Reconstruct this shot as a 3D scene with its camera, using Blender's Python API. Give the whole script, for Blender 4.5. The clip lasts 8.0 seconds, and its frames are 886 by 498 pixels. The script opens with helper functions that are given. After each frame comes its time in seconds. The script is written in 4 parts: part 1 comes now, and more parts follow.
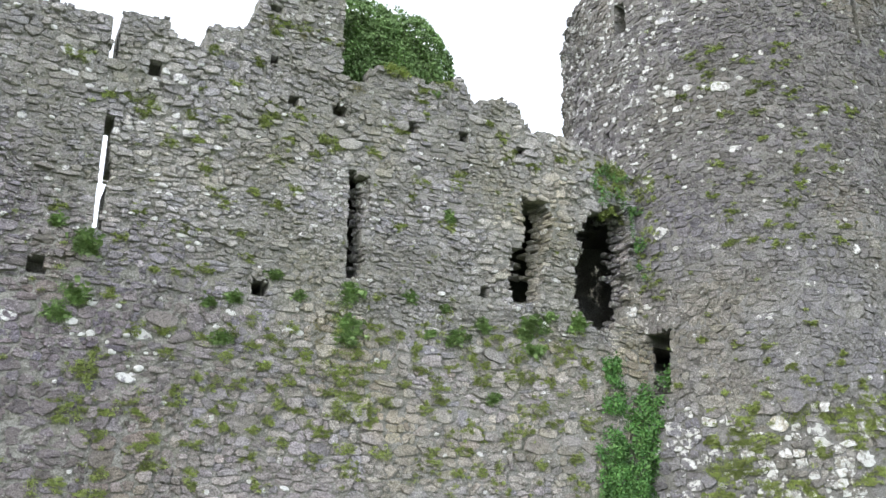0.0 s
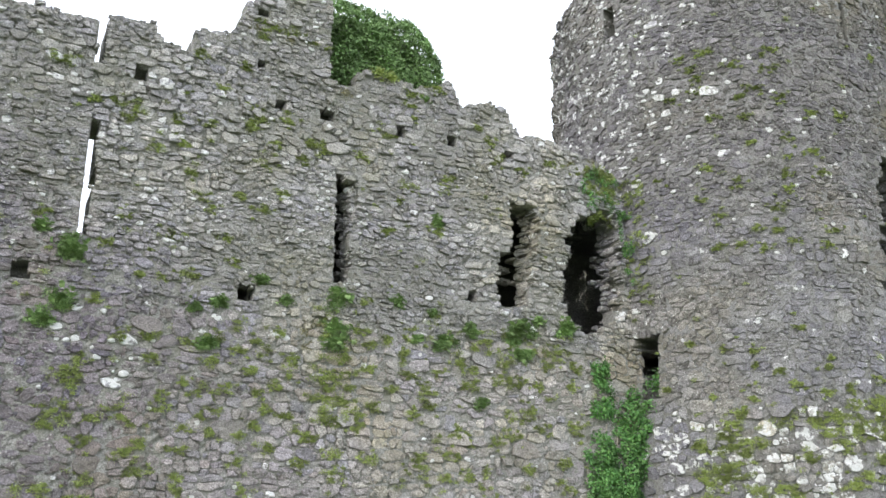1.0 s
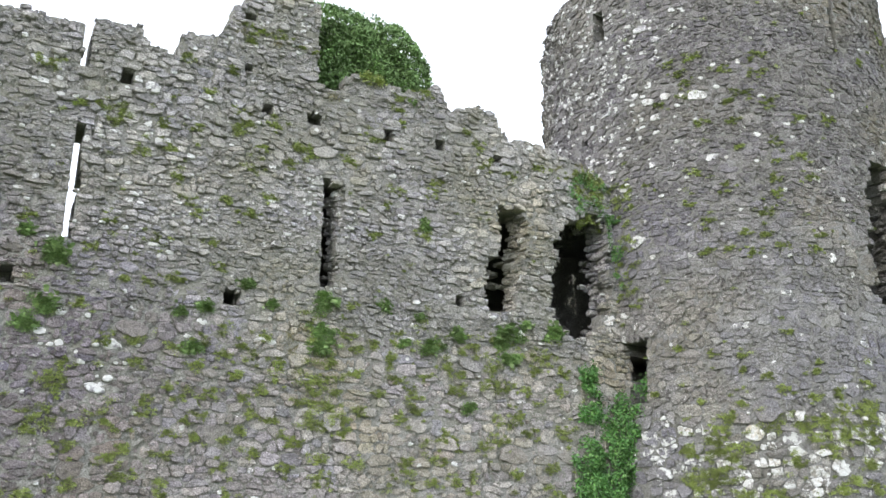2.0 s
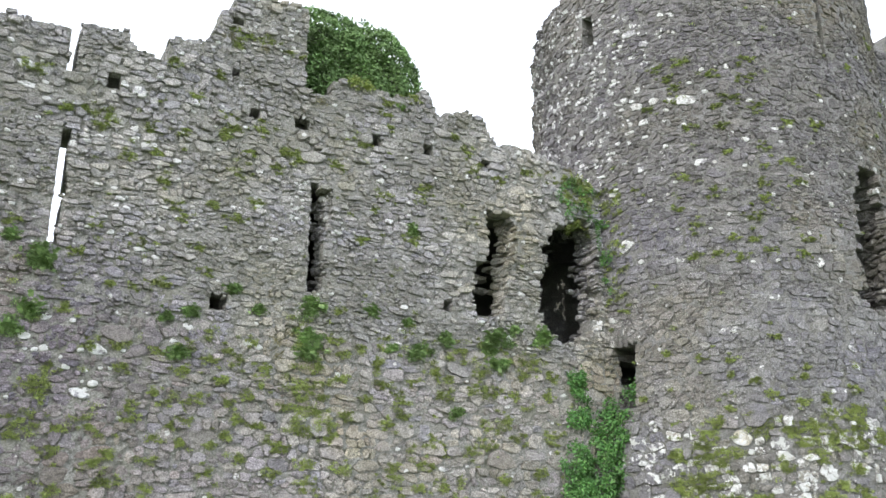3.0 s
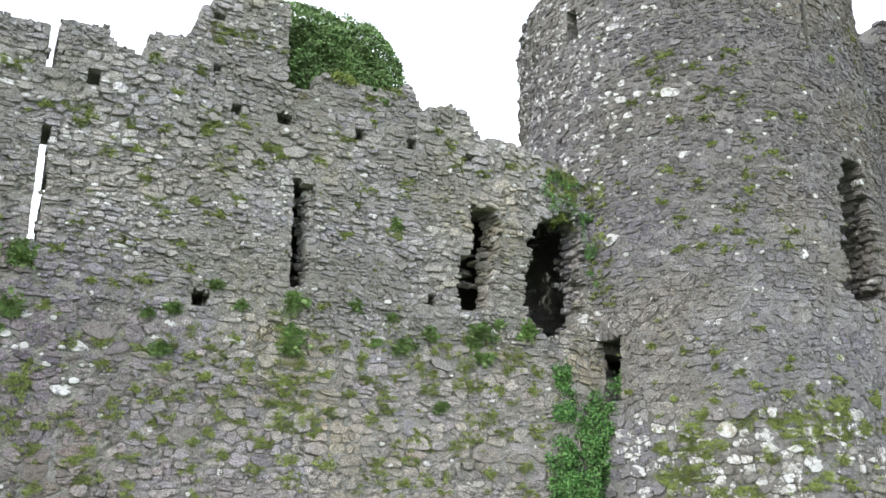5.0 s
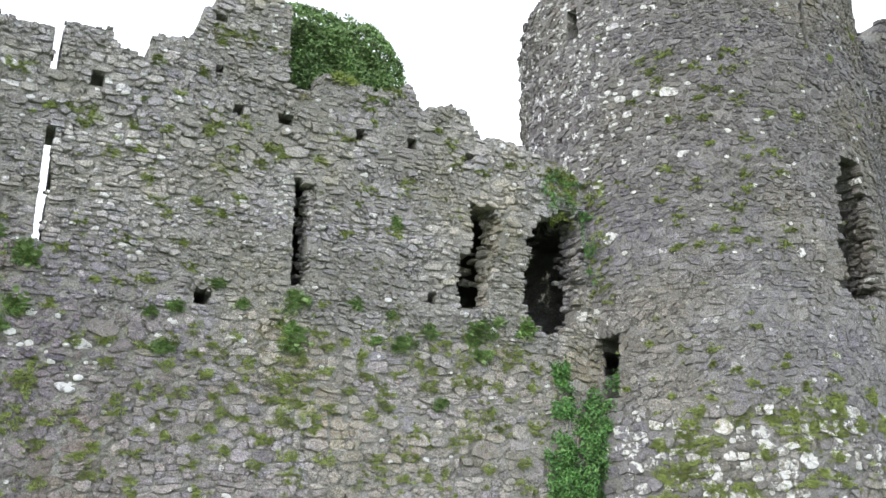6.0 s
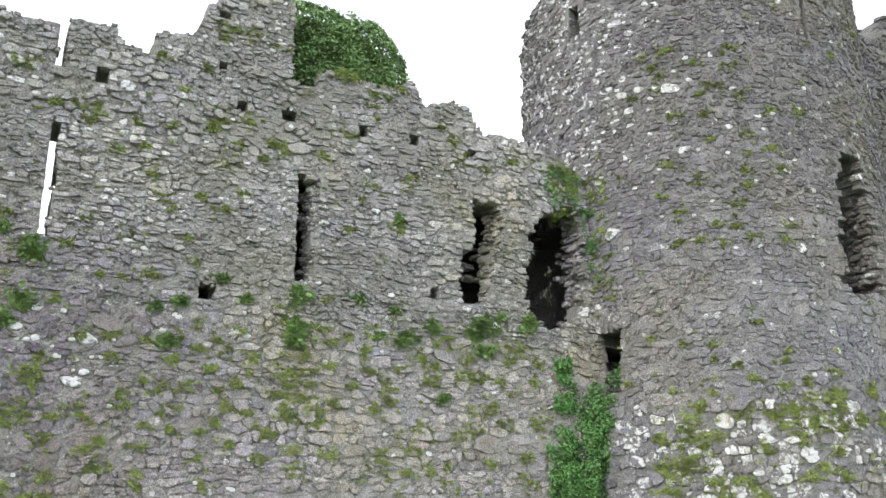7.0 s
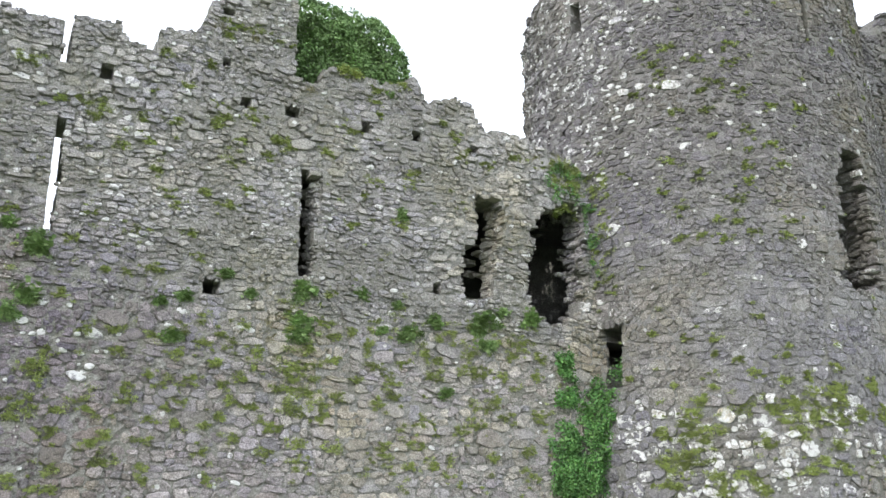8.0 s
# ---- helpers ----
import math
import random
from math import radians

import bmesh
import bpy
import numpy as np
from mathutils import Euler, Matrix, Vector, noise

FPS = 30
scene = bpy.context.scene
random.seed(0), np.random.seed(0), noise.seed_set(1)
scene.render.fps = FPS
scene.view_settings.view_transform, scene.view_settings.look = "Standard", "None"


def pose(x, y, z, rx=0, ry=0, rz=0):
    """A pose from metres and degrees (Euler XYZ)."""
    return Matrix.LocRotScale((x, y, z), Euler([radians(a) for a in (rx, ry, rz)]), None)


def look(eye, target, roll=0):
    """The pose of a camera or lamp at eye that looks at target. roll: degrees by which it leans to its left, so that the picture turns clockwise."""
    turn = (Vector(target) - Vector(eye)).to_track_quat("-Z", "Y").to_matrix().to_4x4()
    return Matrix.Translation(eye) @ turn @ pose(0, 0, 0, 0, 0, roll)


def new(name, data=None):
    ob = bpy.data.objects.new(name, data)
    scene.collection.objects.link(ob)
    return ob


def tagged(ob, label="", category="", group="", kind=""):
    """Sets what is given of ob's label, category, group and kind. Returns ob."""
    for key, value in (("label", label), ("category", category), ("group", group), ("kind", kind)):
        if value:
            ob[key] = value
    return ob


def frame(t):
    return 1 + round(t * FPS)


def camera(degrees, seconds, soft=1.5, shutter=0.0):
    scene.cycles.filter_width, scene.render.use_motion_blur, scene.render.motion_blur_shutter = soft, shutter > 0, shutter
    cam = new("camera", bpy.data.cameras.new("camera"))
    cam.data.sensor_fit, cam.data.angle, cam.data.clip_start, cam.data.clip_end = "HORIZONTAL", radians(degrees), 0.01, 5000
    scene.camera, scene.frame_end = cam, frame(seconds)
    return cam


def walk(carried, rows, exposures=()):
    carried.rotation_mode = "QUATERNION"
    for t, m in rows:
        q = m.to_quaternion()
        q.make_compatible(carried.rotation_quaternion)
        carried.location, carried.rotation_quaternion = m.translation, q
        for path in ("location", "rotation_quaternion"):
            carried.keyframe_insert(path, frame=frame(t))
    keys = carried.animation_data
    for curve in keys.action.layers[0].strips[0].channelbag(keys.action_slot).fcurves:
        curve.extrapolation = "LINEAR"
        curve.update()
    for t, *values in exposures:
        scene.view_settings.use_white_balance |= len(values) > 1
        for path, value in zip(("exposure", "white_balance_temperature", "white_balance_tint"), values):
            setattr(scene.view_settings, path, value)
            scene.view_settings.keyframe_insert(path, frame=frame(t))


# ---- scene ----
cam = camera(50.0, 8.0, soft=1.5)
ROWS = [  # seconds, x, y, z, yaw, pitch, roll
    (0.0, 0.000, 0.000, 1.600, -26.247, 17.867, -0.338),
    (0.5, 0.092, -0.020, 1.610, -26.360, 17.989, -0.310),
    (1.0, 0.161, -0.051, 1.627, -26.511, 18.086, -0.241),
    (1.5, 0.253, -0.081, 1.649, -26.613, 18.172, -0.236),
    (3.0, 0.523, -0.178, 1.650, -26.903, 18.616, -0.128),
    (3.5, 0.616, -0.211, 1.663, -26.987, 18.726, -0.111),
    (4.0, 0.690, -0.243, 1.675, -27.129, 18.845, -0.068),
    (4.5, 0.768, -0.258, 1.699, -27.283, 18.914, -0.033),
    (4.7, 0.740, -0.240, 1.680, -27.450, 18.560, 0.300),
    (6.0, 0.802, -0.545, 1.639, -26.686, 18.039, 0.235),
    (6.5, 0.764, -0.578, 1.595, -26.660, 17.986, 0.265),
    (7.0, 0.732, -0.615, 1.554, -26.616, 17.924, 0.245),
    (7.5, 0.696, -0.649, 1.516, -26.591, 17.853, 0.263),
    (8.0, 0.654, -0.676, 1.467, -26.588, 17.809, 0.263),
]
walk(cam, [(t, pose(x, y, z, 90 + pitch, 0, yaw) @ pose(0, 0, 0, 0, 0, -roll)) for t, x, y, z, yaw, pitch, roll in ROWS])

# ---- light: bright overcast sky, a soft sun from the left ----
world = bpy.data.worlds.new("overcast_sky")
scene.world = world
world.use_nodes = True
wn = world.node_tree
wn.nodes.clear()
sky = wn.nodes.new("ShaderNodeTexSky")
sky.sky_type = "NISHITA"
sky.sun_disc = False
sky.sun_elevation, sky.sun_rotation = radians(30), radians(240)
sky_level = wn.nodes.new("ShaderNodeBackground")
sky_level.inputs["Strength"].default_value = 0.06
cloud = wn.nodes.new("ShaderNodeBackground")
cloud.inputs["Color"].default_value = (0.95, 0.98, 1.06, 1)
cloud.inputs["Strength"].default_value = 1.76
both = wn.nodes.new("ShaderNodeAddShader")
wout = wn.nodes.new("ShaderNodeOutputWorld")
wn.links.new(sky.outputs[0], sky_level.inputs["Color"])
wn.links.new(sky_level.outputs[0], both.inputs[0])
wn.links.new(cloud.outputs[0], both.inputs[1])
wn.links.new(both.outputs[0], wout.inputs["Surface"])
sun = new("sun", bpy.data.lights.new("sun", "SUN"))
sun.data.energy, sun.data.angle, sun.data.color = 1.2, radians(20), (1.0, 0.95, 0.85)
sun.matrix_world = look((-36, -8, 34), (6, 16, 6))


# ---- materials ----
def tree(name):
    m = bpy.data.materials.new(name)
    m.use_nodes = True
    nt = m.node_tree
    return m, nt, nt.nodes["Principled BSDF"]


def node(nt, kind, **inputs):
    n = nt.nodes.new("ShaderNode" + kind)
    for k, val in inputs.items():
        n.inputs[k.replace("_", " ")].default_value = val
    return n


def ramp(nt, src, stops):
    r = nt.nodes.new("ShaderNodeValToRGB")
    e = r.color_ramp.elements
    while len(e) < len(stops):
        e.new(0.5)
    for el, (p, c) in zip(e, stops):
        el.position, el.color = p, (*c, 1) if len(c) == 3 else c
    nt.links.new(src, r.inputs[0])
    return r.outputs[0]


def mix(nt, fac, a, b, blend="MIX"):
    m = nt.nodes.new("ShaderNodeMix")
    m.data_type, m.blend_type = "RGBA", blend
    for sock, val in ((m.inputs[0], fac), (m.inputs[6], a), (m.inputs[7], b)):
        if isinstance(val, (int, float)):
            sock.default_value = val
        elif isinstance(val, tuple):
            sock.default_value = (*val, 1)
        else:
            nt.links.new(val, sock)
    return m.outputs[2]


def sums(nt, op, a, b=0.0, clamp=False):
    m = nt.nodes.new("ShaderNodeMath")
    m.operation, m.use_clamp = op, clamp
    for sock, val in zip(m.inputs, (a, b)):
        if isinstance(val, (int, float)):
            sock.default_value = val
        else:
            nt.links.new(val, sock)
    return m.outputs[0]


def field(nt, pos, scale, detail=4.0, rough=0.6):
    n = node(nt, "TexNoise", Scale=scale, Detail=detail, Roughness=rough)
    nt.links.new(pos, n.inputs["Vector"])
    return n.outputs["Fac"]


def grey(v):
    return (v, v, v)


def stone_material(name, pieces, tones, crust, spots, algae, damp=False, cover=0.46, blotch=9.0, foot=False):
    """Weathered rubble stone. pieces: stones that are objects of their own; crust: share of stones
    with white lichen; spots: how much pale speckle; algae: how much green-brown staining."""
    m, nt, bsdf = tree(name)
    pos = nt.nodes.new("ShaderNodeNewGeometry").outputs["Position"]
    if pieces:
        rnd = nt.nodes.new("ShaderNodeObjectInfo").outputs["Random"]
    else:
        rnd = nt.nodes.new("ShaderNodeNewGeometry").outputs["Random Per Island"]
    rnd2 = sums(nt, "FRACT", sums(nt, "MULTIPLY", rnd, 37.31))
    rnd3 = sums(nt, "FRACT", sums(nt, "MULTIPLY", rnd, 91.7))
    col = ramp(nt, rnd, [(i / (len(tones) - 1), c) for i, c in enumerate(tones)])
    hue = field(nt, pos, 0.33, 3.0, 0.5)
    col = mix(nt, 1.0, col, ramp(nt, hue, [(0.37, (0.95, 0.94, 1.0)), (0.5, (1.0, 1.0, 1.0)), (0.62, (1.08, 1.04, 0.9))]), "MULTIPLY")
    if damp:
        split = nt.nodes.new("ShaderNodeSeparateXYZ")
        nt.links.new(pos, split.inputs[0])
        above = sums(nt, "MULTIPLY", sums(nt, "MAXIMUM", sums(nt, "SUBTRACT", split.outputs[2], 6.0), 0.0), 1.4)
        reach = sums(nt, "ADD", sums(nt, "ADD", split.outputs[0], above), sums(nt, "MULTIPLY", field(nt, pos, 0.7, 4.0), 3.0))
        wet = ramp(nt, sums(nt, "DIVIDE", reach, 8.0), [(0.42, (0.64, 0.61, 0.68)), (0.82, (1.0, 1.0, 1.0))])
        col = mix(nt, 1.0, col, wet, "MULTIPLY")
    grain = field(nt, pos, 34.0, 8.0, 0.78)
    patch = field(nt, pos, 8.5, 5.0, 0.68)
    broad = field(nt, pos, 0.55, 3.0, 0.55)
    col = mix(nt, 1.0, col, ramp(nt, grain, [(0.3, grey(0.38)), (0.5, grey(0.98)), (0.7, grey(1.55))]), "MULTIPLY")
    col = mix(nt, 1.0, col, ramp(nt, patch, [(0.3, grey(0.62)), (0.7, grey(1.3))]), "MULTIPLY")
    col = mix(nt, 1.0, col, ramp(nt, rnd3, [(0.0, grey(0.8)), (1.0, grey(1.2))]), "MULTIPLY")
    stain = sums(nt, "MULTIPLY", ramp(nt, broad, [(0.44, grey(0)), (0.58, grey(1))]), algae)
    stain = sums(nt, "MULTIPLY", stain, ramp(nt, patch, [(0.35, grey(0.2)), (0.65, grey(1))]))
    col = mix(nt, stain, col, (0.165, 0.165, 0.075))
    # pale speckle of crusty lichen
    vor = node(nt, "TexVoronoi", Scale=18.0)
    nt.links.new(pos, vor.inputs["Vector"])
    dots = ramp(nt, vor.outputs["Distance"], [(0.24, grey(1)), (0.34, grey(0))])
    where = ramp(nt, field(nt, pos, 1.7, 3.0, 0.6), [(0.6 - 0.16 * spots, grey(0)), (0.68 - 0.1 * spots, grey(1))])
    pick = ramp(nt, vor.outputs["Color"], [(0.38, grey(0)), (0.43, grey(1))])
    dots = sums(nt, "MULTIPLY", sums(nt, "MULTIPLY", dots, where), pick)
    col = mix(nt, sums(nt, "MULTIPLY", dots, 0.85), col, (0.6, 0.6, 0.57))
    # round white rosettes
    cell = node(nt, "TexVoronoi", Scale=4.2)
    nt.links.new(pos, cell.inputs["Vector"])
    ragged_edge = sums(nt, "ADD", cell.outputs["Distance"], sums(nt, "MULTIPLY", sums(nt, "SUBTRACT", field(nt, pos, 26.0, 3.0), 0.5), 0.3))
    rosette = ramp(nt, ragged_edge, [(0.17, grey(1)), (0.21, grey(0))])
    tint = nt.nodes.new("ShaderNodeSeparateColor")
    nt.links.new(cell.outputs["Color"], tint.inputs[0])
    some = sums(nt, "GREATER_THAN", tint.outputs[0], 1.0 - 0.16 * spots)
    col = mix(nt, sums(nt, "MULTIPLY", sums(nt, "MULTIPLY", rosette, some), 0.9), col, (0.74, 0.74, 0.73))
    # stones overgrown with white lichen
    chosen = sums(nt, "GREATER_THAN", rnd2, 1.0 - crust)
    if foot:  # thick on the damp foot of the tower
        rise = nt.nodes.new("ShaderNodeSeparateXYZ")
        nt.links.new(pos, rise.inputs[0])
        height = sums(nt, "ADD", rise.outputs[2], sums(nt, "MULTIPLY", field(nt, pos, 0.9, 4.0), 1.6))
        share = ramp(nt, sums(nt, "DIVIDE", height, 10.0), [(0.47, grey(0.43)), (0.55, grey(crust))])
        # and on the left flank high up, extra white standing in for light
        side = sums(nt, "ADD", sums(nt, "SUBTRACT", rise.outputs[0], sums(nt, "MULTIPLY", rise.outputs[2], 0.12)), sums(nt, "MULTIPLY", field(nt, pos, 1.1, 4.0), 0.9))
        share = sums(nt, "ADD", share, ramp(nt, sums(nt, "DIVIDE", side, 20.0), [(0.622, grey(0.34)), (0.66, grey(0))]))
        # browner and darker on the upper half, paler below
        tone_height = sums(nt, "ADD", rise.outputs[2], sums(nt, "MULTIPLY", field(nt, pos, 0.5, 4.0), 5.0))
        col = mix(nt, 1.0, col, ramp(nt, sums(nt, "DIVIDE", tone_height, 20.0), [(0.46, (1.08, 1.08, 1.1)), (0.66, (0.87, 0.85, 0.82))]), "MULTIPLY")
        chosen = sums(nt, "GREATER_THAN", sums(nt, "ADD", rnd2, share), 1.0)
    blot = ramp(nt, field(nt, pos, blotch, 5.0, 0.65), [(cover, grey(0)), (cover + 0.07, grey(1))])
    col = mix(nt, sums(nt, "MULTIPLY", chosen, blot), col, (0.83, 0.83, 0.83))
    nt.links.new(col, bsdf.inputs["Base Color"])
    bsdf.inputs["Roughness"].default_value = 0.92
    bsdf.inputs["Specular IOR Level"].default_value = 0.25
    bump = node(nt, "Bump", Strength=1.0, Distance=0.06)
    nt.links.new(mix(nt, 0.5, grain, patch), bump.inputs["Height"])
    nt.links.new(bump.outputs[0], bsdf.inputs["Normal"])
    return m


def leaf_material(name, tones, rough=0.6):
    m, nt, bsdf = tree(name)
    geo = nt.nodes.new("ShaderNodeNewGeometry")
    col = ramp(nt, geo.outputs["Random Per Island"], [(i / (len(tones) - 1), c) for i, c in enumerate(tones)])
    tone = ramp(nt, field(nt, geo.outputs["Position"], 2.5, 3.0), [(0.3, grey(0.55)), (0.7, grey(1.35))])
    nt.links.new(mix(nt, 1.0, col, tone, "MULTIPLY"), bsdf.inputs["Base Color"])
    bsdf.inputs["Roughness"].default_value = rough
    return m


WALL_TONES = [(0.390, 0.379, 0.372), (0.517, 0.500, 0.483), (0.436, 0.426, 0.447), (0.564, 0.541, 0.520), (0.414, 0.408, 0.434), (0.494, 0.471, 0.447)]
LOW_TONES = [(0.396, 0.37, 0.354), (0.483, 0.455, 0.418), (0.429, 0.396, 0.413), (0.52, 0.487, 0.446), (0.396, 0.387, 0.413), (0.477, 0.423, 0.392)]
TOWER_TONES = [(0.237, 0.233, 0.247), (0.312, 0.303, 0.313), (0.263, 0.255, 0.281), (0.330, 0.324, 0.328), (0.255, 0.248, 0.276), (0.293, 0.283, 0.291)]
CRUSTED = stone_material("crusted_stone", True, WALL_TONES, 1.0, 1.0, 0.0, False, 0.3, 13.0)
PATCHY = stone_material("patchy_stone", True, WALL_TONES, 1.0, 1.0, 0.0, False, 0.45, 7.0)
STONE = {}
for key, tones, crust, spots, algae, cover, blotch in (
    ("upper", WALL_TONES, 0.018, 0.95, 0.48, 0.46, 9.0),
    ("lower", LOW_TONES, 0.006, 0.3, 0.3, 0.46, 9.0),
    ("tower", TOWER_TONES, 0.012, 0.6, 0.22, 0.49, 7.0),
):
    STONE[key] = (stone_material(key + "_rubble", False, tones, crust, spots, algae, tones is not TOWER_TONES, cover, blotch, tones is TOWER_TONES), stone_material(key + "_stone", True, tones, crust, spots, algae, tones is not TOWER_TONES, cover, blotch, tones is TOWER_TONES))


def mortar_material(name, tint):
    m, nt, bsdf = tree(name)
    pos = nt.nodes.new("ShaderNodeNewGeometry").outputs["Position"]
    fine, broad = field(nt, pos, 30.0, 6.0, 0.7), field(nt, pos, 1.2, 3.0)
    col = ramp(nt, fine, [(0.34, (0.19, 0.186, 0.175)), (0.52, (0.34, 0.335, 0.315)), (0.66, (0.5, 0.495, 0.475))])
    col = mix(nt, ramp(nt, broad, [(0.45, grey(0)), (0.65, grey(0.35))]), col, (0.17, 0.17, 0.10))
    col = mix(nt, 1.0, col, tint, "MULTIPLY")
    nt.links.new(col, bsdf.inputs["Base Color"])
    bsdf.inputs["Roughness"].default_value = 0.95
    bump = node(nt, "Bump", Strength=1.0, Distance=0.07)
    nt.links.new(field(nt, pos, 14.0, 6.0, 0.7), bump.inputs["Height"])
    nt.links.new(bump.outputs[0], bsdf.inputs["Normal"])
    return m


MORTAR = mortar_material("lime_mortar", (1.0, 1.0, 1.0))
# lime mortar with the chamber's shade put into its tint
SHADED_MORTAR = mortar_material("shaded_mortar", (0.42, 0.42, 0.4))
GREY_MORTAR = mortar_material("grey_mortar", (0.86, 0.86, 0.9))
IVY = leaf_material("ivy_leaf", [(0.13, 0.22, 0.08), (0.17, 0.29, 0.1), (0.23, 0.36, 0.14), (0.15, 0.25, 0.09)], 0.7)
FERN = leaf_material("fern_leaf", [(0.18, 0.29, 0.11), (0.25, 0.38, 0.14), (0.33, 0.45, 0.19)])
CREEPER = leaf_material("creeper_leaf", [(0.08, 0.2, 0.06), (0.13, 0.3, 0.085), (0.2, 0.37, 0.11)])
MOSS = leaf_material("moss_leaf", [(0.26, 0.34, 0.1), (0.37, 0.45, 0.14), (0.33, 0.39, 0.15), (0.44, 0.48, 0.19)])
DRY = leaf_material("dry_grass", [(0.27, 0.25, 0.13), (0.34, 0.31, 0.17), (0.25, 0.25, 0.12)])


def plain(name, low, high, scale):
    m, nt, bsdf = tree(name)
    pos = nt.nodes.new("ShaderNodeNewGeometry").outputs["Position"]
    nt.links.new(ramp(nt, field(nt, pos, scale, 5.0), [(0.3, low), (0.7, high)]), bsdf.inputs["Base Color"])
    bsdf.inputs["Roughness"].default_value = 0.9
    return m


GRASS = plain("meadow_grass", (0.05, 0.085, 0.02), (0.09, 0.12, 0.035), 3.0)
STEM = plain("bare_stem", (0.3, 0.27, 0.21), (0.62, 0.58, 0.5), 20.0)


# ---- masonry ----
FACE, THICK = 16.8, 0.95  # the curtain wall's outer face and its thickness
TX, TY, TR, TAPER = 17.82, 18.01, 4.65, 0.012  # the tower's axis, its radius at 9.3 m and its taper
SIDES = 15


def bulge(u, v):
    return 0.03 * np.sin(0.9 * u + 0.5 * v) + 0.025 * np.sin(0.37 * u - 1.1 * v + 1.0) + 0.012 * np.sin(2.3 * u + 1.9 * v)


def on_wall(u, v, d):
    return np.stack([u, FACE - d - bulge(u, v), v], -1)


def on_tower(u, v, d):
    a = u / TR
    flank = np.clip((np.radians(-88) - a) / 0.35, 0, 1)  # the broken flank, rougher and leaning out at its top
    lumps = 0.03 * np.sin(5.1 * v + 2.0 * np.sin(3.7 * v)) + 0.025 * np.sin(11.3 * v + 4.0 * u) + 0.012 * np.clip(v - 12.0, 0, 3.0) - 0.03
    r = TR - TAPER * (v - 9.3) + d * (1 + 0.8 * flank) + bulge(u * 0.8, v) + flank * lumps * np.clip((v - 10.0) / 1.5, 0, 1)
    return np.stack([TX + r * np.sin(a), TY - r * np.cos(a), v], -1)


def plane_map(origin, along, out):
    """A map for a patch of wall: origin, direction along it, and its outward normal."""
    o, a, n = (np.array(k, float) for k in (origin, along, out))
    a, n = a / np.linalg.norm(a), n / np.linalg.norm(n)

    def place(u, v, d):
        return o + u[..., None] * a + v[..., None] * np.array([0, 0, 1.0]) + d[..., None] * n

    return place


def deg(a):
    return radians(a) * TR


def line(points):
    xs, ys = zip(*points)
    return lambda u: np.interp(u, xs, ys)


def seeds_of(rng, u0, u1, v0, v1, size):
    """The middles of random rubble stones brought to rough courses."""
    out, v = [], v0
    while v < v1:
        h_mid, w_mid = size(v)
        band = h_mid * rng.uniform(1.1, 2.6)
        u = u0 - rng.uniform(0, 0.2)
        while u < u1:
            w = w_mid * float(np.clip(rng.lognormal(0, 0.65), 0.3, 3.0))
            cells = []
            if rng.random() < 0.2:
                cells.append((u, v, u + w, v + band))
            else:
                cut = band * rng.uniform(0.3, 0.7)
                for a, b in ((0, cut), (cut, band)):
                    if rng.random() < 0.4 and w > 0.2:
                        s = w * rng.uniform(0.3, 0.7)
                        cells += [(u, v + a, u + s, v + b), (u + s, v + a, u + w, v + b)]
                    else:
                        cells.append((u, v + a, u + w, v + b))
            if rng.random() < 0.22:
                out.append((u + rng.normal(0, 0.02), v + band * rng.uniform(0.2, 0.8), 0.03, 0.03))
            out += [((a + c) / 2 + rng.normal(0, 0.02), (b + d) / 2 + rng.normal(0, 0.022), (c - a) / 2, (d - b) / 2) for a, b, c, d in cells]
            u += w
        v += band
    return np.array(out)


